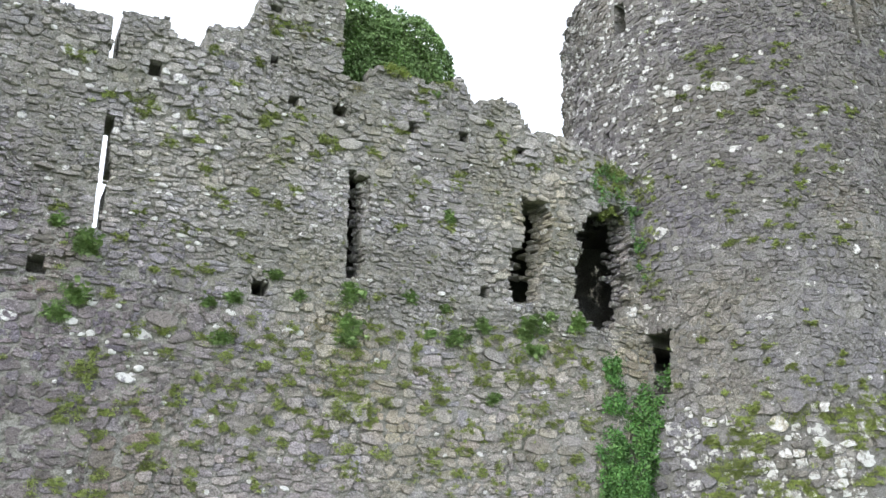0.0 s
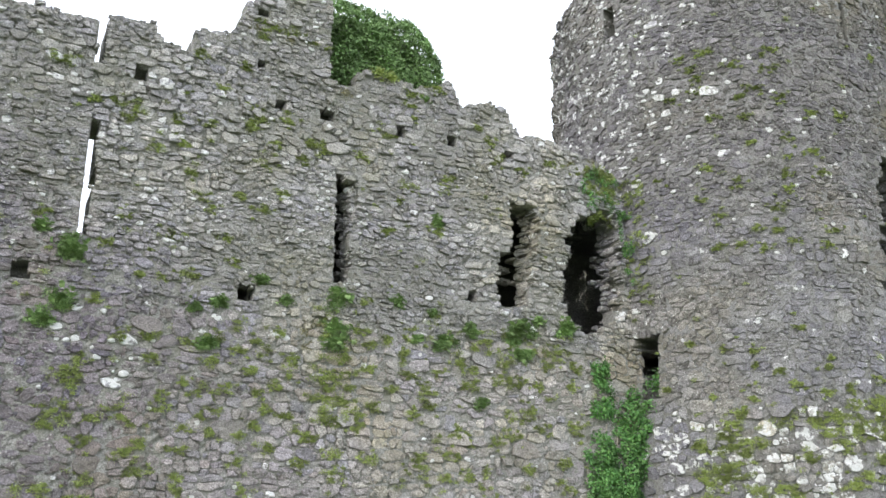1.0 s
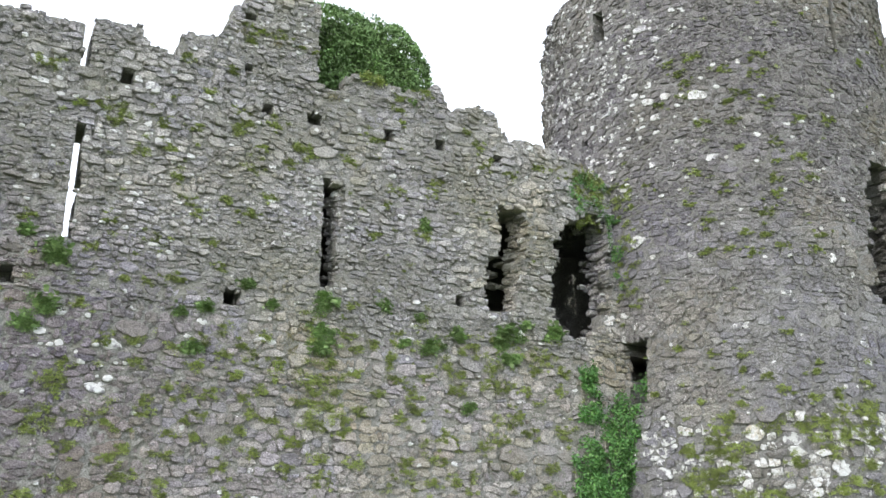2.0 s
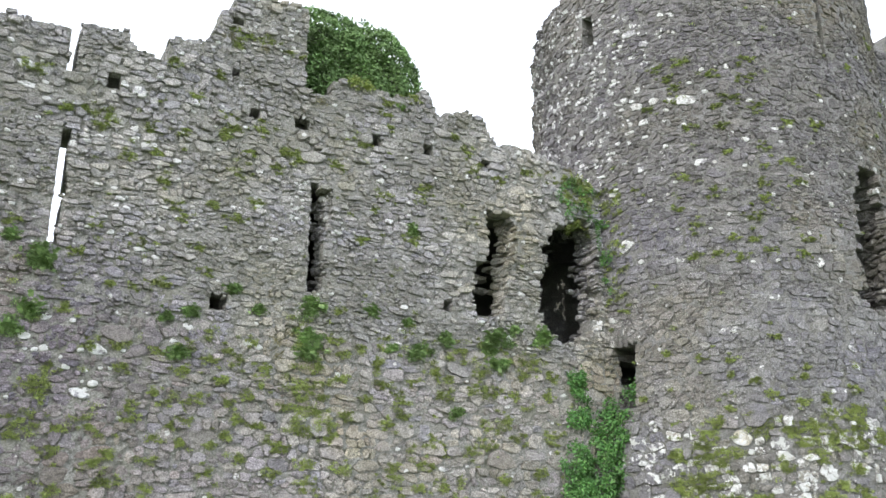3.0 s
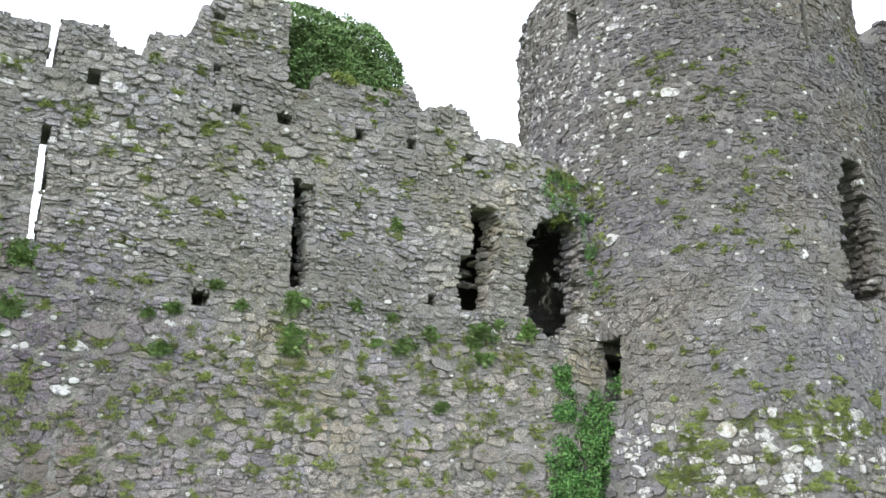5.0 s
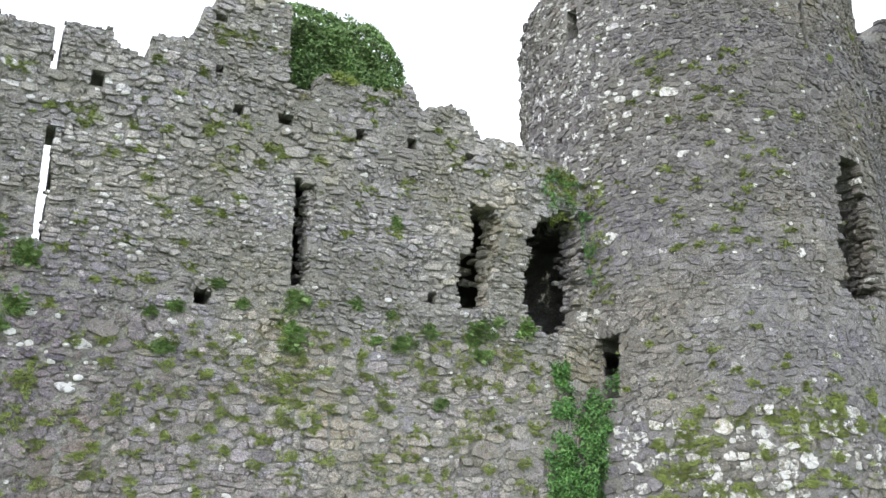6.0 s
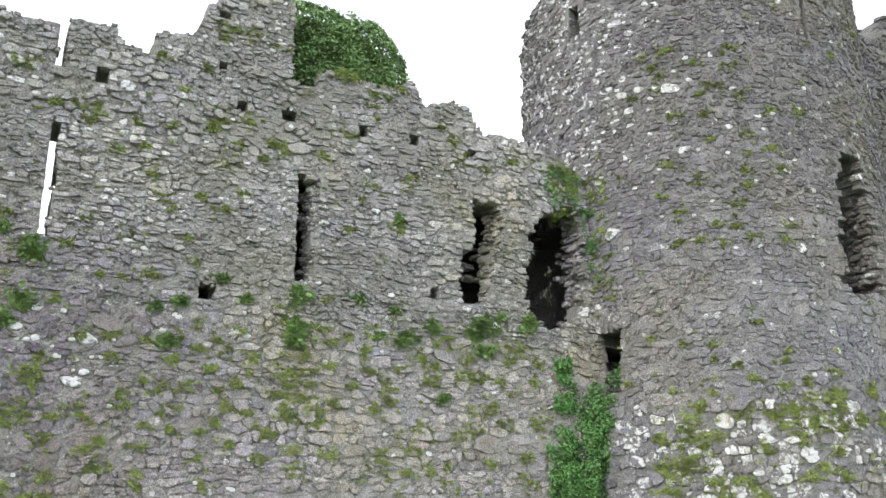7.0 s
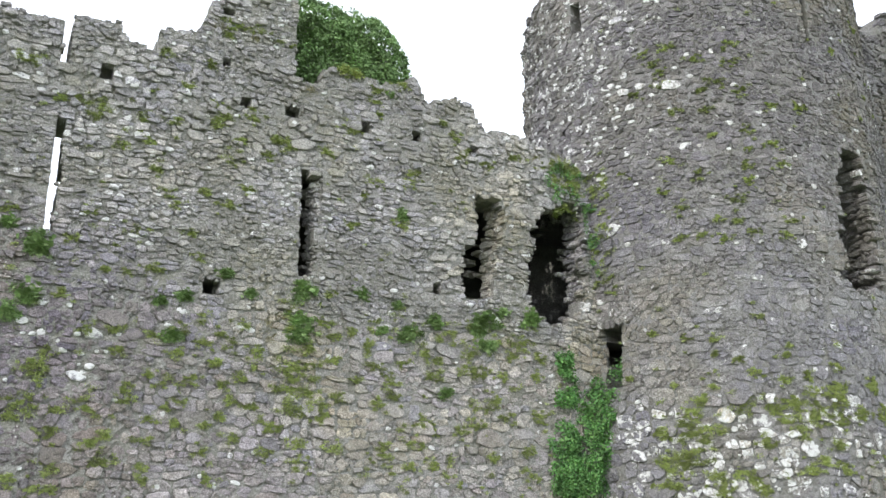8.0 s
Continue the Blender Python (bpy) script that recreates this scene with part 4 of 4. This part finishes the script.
def tuft(rng, centre, normal, radius, count, long, wide, flat=0.6, droop=0.2):
    """A cushion of leaves on a wall."""
    normal = np.array(normal, float)
    across = np.array([-normal[1], normal[0], 0.0])
    a, b = rng.normal(0, 0.45, count).clip(-1.2, 1.2), rng.normal(0, 0.45, count).clip(-1.2, 1.2)
    rise = np.sqrt(np.maximum(0, 1 - 0.6 * (a * a + b * b))) * rng.uniform(0.15, 1, count)
    mid = np.array(centre) + radius * (a[:, None] * across + (b * flat)[:, None] * np.array([0, 0, 1.0])) + (0.02 + 0.38 * radius * rise)[:, None] * normal
    out = normal + a[:, None] * across * 0.9 + (b - droop)[:, None] * np.array([0, 0, 0.8])
    return leaf_points(rng, mid, out, long, wide, normal * 0.7 + np.array([0, 0, 0.7]))


def wall_spot(u, v):
    return on_wall(np.array([u]), np.array([v]), np.array([0.0]))[0], (0, -1, 0)


def tower_spot(a, v):
    p = on_tower(np.array([deg(a)]), np.array([v]), np.array([0.0]))[0]
    return p, (math.sin(radians(a)), -math.cos(radians(a)), 0)


mats = []
for spots, where in ((MOSS_LOWER, wall_spot), (MOSS_UPPER, wall_spot), (MOSS_TOWER, tower_spot), (MOSS_BASE, tower_spot)):
    for u, v, r in spots:
        p, n = where(u, v)
        for k in range(22 if spots is MOSS_BASE else 12):
            q = p + np.array([-n[1], n[0], 0]) * rng.normal(0, 0.55 * r) + np.array([0, 0, rng.normal(0, 0.38 * r)])
            mats.append(tuft(rng, q, n, rng.uniform(0.025, 0.05) + r * rng.uniform(0.04, 0.26), int(22 + 170 * r), 0.028, 0.02))
for k in range(46):  # green growth over the doorway
    p, n = wall_spot(rng.uniform(12.2, 13.2), rng.uniform(9.5, 10.35))
    mats.append(tuft(rng, p, n, rng.uniform(0.06, 0.14), 60, 0.036, 0.024))
for k in range(75):  # the green band along the offset under the windows
    u = rng.uniform(7.6, 11.7)
    p, n = wall_spot(u, 5.85 + 0.05 * (u - 9.6) + rng.normal(0, 0.24))
    mats.append(tuft(rng, p, n, rng.uniform(0.05, 0.12), int(rng.uniform(30, 70)), 0.034, 0.022))
for k in range(26):  # turf on the worn ledge below the high stump
    u = rng.uniform(4.3, 5.9)
    p, n = wall_spot(u, 12.05 - 0.16 * (u - 4.3) + rng.normal(0, 0.05))
    mats.append(tuft(rng, p, n, rng.uniform(0.05, 0.11), 45, 0.034, 0.022))
for k in range(26):  # moss under the broken head of the doorway
    p, n = wall_spot(rng.uniform(12.35, 13.15), rng.uniform(9.05, 9.3))
    mats.append(tuft(rng, p + np.array([0, rng.uniform(0, 0.35), 0]), n, rng.uniform(0.05, 0.12), 50, 0.036, 0.024))
for k in range(45):  # the mossy streak below the tall loop
    p, n = wall_spot(6.2 + rng.normal(0, 0.22), rng.uniform(3.9, 6.2))
    mats.append(tuft(rng, p, n, rng.uniform(0.06, 0.15), 60, 0.036, 0.024))
for k in range(35):  # runs of moss down the joints of the lower wall
    u, v = rng.uniform(0.6, 11.9), rng.uniform(2.3, 6.1)
    for j in range(int(rng.integers(2, 7))):
        p, n = wall_spot(u + rng.normal(0, 0.07), v - 0.07 * j + rng.normal(0, 0.03))
        mats.append(tuft(rng, p, n, rng.uniform(0.05, 0.12), int(rng.uniform(30, 75)), 0.034, 0.022))
for k in range(70):  # green growth in the angle between wall and tower
    p, n = tower_spot(rng.uniform(-75, -67), 6.6 + 3.6 * rng.random() ** 0.7)
    mats.append(tuft(rng, p, n, rng.uniform(0.05, 0.12), int(rng.uniform(30, 70)), 0.036, 0.024))
for n_more, where, u0, u1, v0, v1 in ((90, wall_spot, 0.3, 13.0, 2.2, 6.4), (80, wall_spot, 0, 12.8, 6.4, 10.4), (60, tower_spot, -70, 30, 4.8, 14.5), (50, tower_spot, -60, 8, 2.6, 4.6)):
    for k in range(n_more):
        u, v = rng.uniform(u0, u1), rng.uniform(v0, v1)
        if where is wall_spot and any(a0 - 0.1 < u < a1 + 0.1 and b0 - 0.05 < v < b1 + 0.15 for a0, b0, a1, b1 in WALL_HOLES):
            continue
        p, n = where(u, v)
        mats.append(tuft(rng, p, n, rng.uniform(0.04, 0.1), int(rng.uniform(25, 65)), 0.032, 0.021))
for u, v, r in ((12.6, 10.25, 0.3), (12.75, 10.05, 0.3), (12.85, 9.8, 0.22), (7.0, 11.5, 0.22), (7.3, 11.42, 0.16)):
    mats.append(tuft(rng, *wall_spot(u, v), r, int(900 * r), 0.06, 0.03))
tagged(new("moss", leaf_mesh("moss", mats, MOSS)), "yellow-green moss cushions in the joints of the masonry", "moss", kind="stuff")

def frond_mesh(name, seed, long, pairs, pinna, width, material, droop=0.55):
    """An arching leaf 1 m long in x: a midrib with pairs of side leaflets (or none: a grass blade)."""
    g = np.random.default_rng(seed)
    verts, faces = [], []

    def mid(t):
        return np.array([t * (1 - 0.18 * t), 0.04 * math.sin(3 * t + seed), 0.42 * t - droop * t * t])

    steps = 9
    for k in range(steps + 1):
        t = k / steps
        w = width * (1 - 0.85 * t)
        verts += [mid(t) + (0, w, 0), mid(t) - (0, w, 0)]
        if k:
            a = 2 * k
            faces.append((a - 2, a - 1, a + 1, a))
    for k in range(pairs):
        t = 0.12 + 0.86 * k / max(1, pairs)
        size = pinna * math.sin(math.pi * min(1, 0.18 + 0.8 * t)) ** 0.7
        for sgn in (-1, 1):
            p = mid(t)
            d = np.array([0.35, sgn, 0.12 + g.normal(0, 0.12)]) * size * g.uniform(0.8, 1.15)
            e = np.array([0.55, 0, 0.05]) * size * 0.55
            b = len(verts)
            verts += [p - e * 0.5, p + d * 0.55 - e * 0.6, p + d, p + d * 0.5 + e * 0.7, p + e * 0.5]
            faces.append((b, b + 1, b + 2, b + 3, b + 4))
    return mesh_of(name, [tuple(q) for q in verts], faces, material)


FRONDS = [frond_mesh("frond", k, 1.0, 11, 0.26, 0.015, FERN, 0.45 + 0.12 * k) for k in range(4)]
BLADES = [frond_mesh("blade", k, 1.0, 0, 0, 0.05, DRY, 0.5 + 0.15 * k) for k in range(4)]


def plant(rng, name, label, category, u, v, r, shapes, count, part_name):
    """Leaves fanned out from one root on the wall."""
    p, n = wall_spot(u, v)
    root = tagged(new(name), label, category, category + " tufts on the wall")
    root.location = p
    for k in range(count):
        ob = new(part_name, shapes[int(rng.integers(len(shapes)))])
        ob.parent = root
        size = r * rng.uniform(0.45, 0.85)
        ob.matrix_basis = pose(rng.normal(0, 0.36 * r), -0.01, rng.normal(0.05 * r, 0.24 * r), rng.normal(0, 25), rng.uniform(-60, 40), -90 + rng.normal(0, 48)) @ Matrix.Diagonal((size, size, size, 1))
    return root


def cushion(root, r):
    """The low leaves of a plant, dense round its root."""
    groups = [tuft(rng, (rng.normal(0, 0.32 * r), 0, rng.normal(0.05 * r, 0.26 * r)), (0, -1, 0), r * rng.uniform(0.3, 0.55), int(80 + 190 * r), 0.04, 0.026) for k in range(10)]
    child("leaves", leaf_mesh("leaves", groups, FERN), root)


for u, v, r in [(u, v, 1.12 * r) for u, v, r in FERNS]:
    cushion(plant(rng, "fern", "bright green fern tuft rooted in the rubble wall", "fern", u, v, r, FRONDS, int(14 + 50 * r), "frond"), r)


def edge_distance(points, outline):
    best = np.full(len(points), 9.0)
    for a, b in zip(outline, outline[1:] + outline[:1]):
        a, b = np.array(a), np.array(b)
        t = np.clip(((points - a) @ (b - a)) / ((b - a) @ (b - a)), 0, 1)
        best = np.minimum(best, np.linalg.norm(points - (a + t[:, None] * (b - a)), axis=1))
    return best


def spread(rng, outline, count):
    some = strips(outline, 0.05)
    area = np.array([(c - a) * (d - b) for a, b, c, d in some])
    pick = rng.choice(len(some), count, p=area / area.sum())
    r = np.array(some)[pick]
    return r[:, :2] + rng.random((count, 2)) * (r[:, 2:] - r[:, :2])


def billow(p, scale, seed):
    return np.array([noise.noise(Vector((x * scale, z * scale, seed))) for x, z in p])


IVY_OUTLINE = [(5.95, 13.5), (6.25, 13.62), (6.72, 13.62), (7.2, 13.58), (7.34, 13.42), (7.86, 13.55), (8.1, 13.55), (8.4, 13.34), (8.66, 13.06), (8.9, 12.75), (9.0, 12.4), (8.88, 11.8), (8.3, 11.2), (7.0, 10.9), (6.0, 10.9)]
STUMP_CREST = line([(5.9, 13.3), (7.8, 13.3), (8.4, 12.9), (8.8, 12.2), (8.85, 10)])
stump = core("wall_stump", plane_map((0, 17.78, 0), (1, 0, 0), (0, -1, 0)), 5.9, 8.75, 10.1, 13.4, STUMP_CREST, [], 0.8, MORTAR, 0.12)
tagged(stump, "rubble wall stump hidden under thick ivy", "castle wall", kind="structure")
ivy = tagged(new("ivy"), "dense dark green ivy mass covering a wall stump", "ivy")
p = spread(rng, IVY_OUTLINE, 17000)
deep = 0.34 * np.sqrt(np.minimum(edge_distance(p, IVY_OUTLINE), 0.6) / 0.6) + 0.16 * billow(p, 2.2, 3.0) + 0.09 * billow(p, 5.5, 7.0)
mid = np.stack([p[:, 0], 17.72 - deep + rng.uniform(0, 0.12, len(p)), p[:, 1]], -1) + rng.normal(0, 0.03, (len(p), 3))
out = np.stack([rng.normal(0, 0.5, len(p)), np.full(len(p), -0.6), rng.normal(-0.5, 0.4, len(p))], -1)
child("leaves", leaf_mesh("leaves", [leaf_points(rng, mid, out, 0.074, 0.062, (0, -0.8, 0.6))], IVY), ivy, "glossy dark green ivy leaves")


def tube(points, r0, r1):
    """A tapered stem through the points."""
    bm, rings = bmesh.new(), []
    pts = [Vector(q) for q in points]
    for k, q in enumerate(pts):
        d = (pts[min(k + 1, len(pts) - 1)] - pts[max(k - 1, 0)]).normalized()
        s = d.orthogonal().normalized()
        r = r0 + (r1 - r0) * k / (len(pts) - 1)
        rings.append([bm.verts.new(q + (s * math.cos(a) + d.cross(s) * math.sin(a)) * r) for a in (0, 1.26, 2.51, 3.77, 5.03)])
    for a, b in zip(rings, rings[1:]):
        for k in range(5):
            bm.faces.new((a[k], a[(k + 1) % 5], b[(k + 1) % 5], b[k]))
    bm.faces.new(rings[-1])
    bm.faces.new(list(reversed(rings[0])))
    return bm


def stem(points, r0, r1, parent, name="stem"):
    bm = tube(points, r0, r1)
    me = bpy.data.meshes.new(name)
    bm.to_mesh(me)
    bm.free()
    me.materials.append(STEM)
    return child(name, me, parent)


for k in range(6):
    x = 6.3 + 0.4 * k
    stem([(x + 0.1 * math.sin(2 * j + k), 17.7, 10.9 + 0.4 * j) for j in range(6 if k < 4 else 4)], 0.035, 0.012, ivy)

CREEPER_MASSES = [  # outline, leaves, share kept
    ([(12.12, 5.68), (12.56, 5.72), (12.64, 5.05), (12.65, 4.56), (12.06, 4.52), (12.21, 5.13)], 1500, 0.0),
    ([(13.42, 5.45), (13.75, 5.75), (13.75, 5.33), (13.68, 4.81), (13.54, 4.13), (13.41, 2.6), (12.0, 2.6), (12.62, 4.08), (12.81, 4.81)], 5600, -0.1),
    ([(12.19, 4.2), (12.69, 4.08), (12.71, 2.6), (11.95, 2.6), (11.78, 3.63)], 2500, -0.02)]
creeper = tagged(new("creeper"), "bright green creeper filling the corner beside the tower", "creeper")
groups = []
for outline, count, least in CREEPER_MASSES:
    p = spread(rng, outline, count)
    p = p[billow(p, 3.1, 8.0) + 0.8 * np.minimum(edge_distance(p, outline), 0.4) > least]
    p += rng.normal(0, 0.05, p.shape)
    deep = 0.04 + 0.24 * np.sqrt(np.minimum(edge_distance(p, outline), 0.5) / 0.5) + 0.14 * billow(p, 3.6, 5.0)
    mid = np.stack([p[:, 0], 16.76 - np.maximum(deep, 0.03) * rng.uniform(0.5, 1, len(p)) - np.maximum(p[:, 0] - 13.2, 0) * 0.9, p[:, 1]], -1)
    out = np.stack([rng.normal(0, 0.6, len(p)), np.full(len(p), -0.6), rng.normal(-0.2, 0.5, len(p))], -1)
    groups.append(leaf_points(rng, mid, out, 0.075, 0.05))
child("leaves", leaf_mesh("leaves", groups, CREEPER), creeper, "bright green small leaves")
for k in range(4):
    stem([(12.4 + 0.28 * k + 0.08 * math.sin(1.7 * j + k), 16.72, 0.0 + 0.55 * j) for j in range(9)], 0.03, 0.01, creeper)

HANGING = [(12.0, 9.95), (12.55, 10.45), (12.95, 10.3), (13.25, 9.8), (13.25, 9.3), (13.08, 9.25), (12.7, 9.35), (12.3, 9.3), (12.05, 9.5)]
TRAIL = [(13.0, 9.55), (13.3, 9.6), (13.32, 8.8), (13.34, 8.0), (13.3, 7.6), (13.2, 7.7), (13.14, 8.3), (13.08, 8.9)]
hanging = tagged(new("creeper"), "thin green creeper hanging over the ruined doorway", "creeper")
p = np.concatenate([spread(rng, HANGING, 1000), spread(rng, TRAIL, 900)])
p = p[billow(p, 3.2, 2.0) > -0.02] + rng.normal(0, 0.03, (1, 2))
mid = np.stack([p[:, 0], 16.74 - rng.uniform(0.0, 0.12, len(p)) - np.maximum(p[:, 0] - 13.2, 0) * 1.2, p[:, 1]], -1)
out = np.stack([rng.normal(0, 0.6, len(p)), np.full(len(p), -0.5), rng.normal(-0.3, 0.5, len(p))], -1)
child("leaves", leaf_mesh("leaves", [leaf_points(rng, mid, out, 0.06, 0.036)], CREEPER), hanging, "small green leaves")
stem([(12.6 + 0.1 * j + 0.06 * math.sin(2.1 * j), 16.7, 10.2 - 0.15 * j) for j in range(6)], 0.009, 0.004, hanging)

# plants in the angle between wall and tower, and dry grass
for u, v, r, label in ((13.0, 9.55, 0.13, "green fern over the ruined doorway"), (12.75, 9.45, 0.1, "green fern over the ruined doorway"), (8.15, 11.1, 0.16, "green fern strand below the ivy")):
    plant(rng, "fern", label, "fern", u, v, r, FRONDS, 26, "frond")
for u, v, r in ((11.85, 10.3, 0.2), (12.45, 10.5, 0.18), (6.3, 10.85, 0.22), (5.0, 11.75, 0.18), (5.9, 5.85, 0.2), (5.7, 5.7, 0.24), (5.66, 5.4, 0.2), (4.3, 11.8, 0.2)):
    plant(rng, "grass_tuft", "dry straw-coloured grass tuft on the rubble wall", "grass", u, v, r, BLADES, 40, "blade")

# bare stems hanging in the ruined doorway
dead = tagged(new("dead_creeper"), "pale dead creeper stems hanging in the ruined doorway", "creeper")
for k, (x, z, bits) in enumerate(((12.44, 7.98, 3), (12.5, 7.9, 3), (12.4, 7.82, 2), (12.33, 7.42, 3), (12.4, 7.45, 4), (12.3, 7.3, 2), (12.55, 7.7, 9))):
    stem([(x + 0.04 * math.sin(1.9 * j + 2 * k), 17.28 + 0.02 * k, z - 0.08 * j) for j in range(bits)], 0.009 if bits < 9 else 0.004, 0.004, dead)
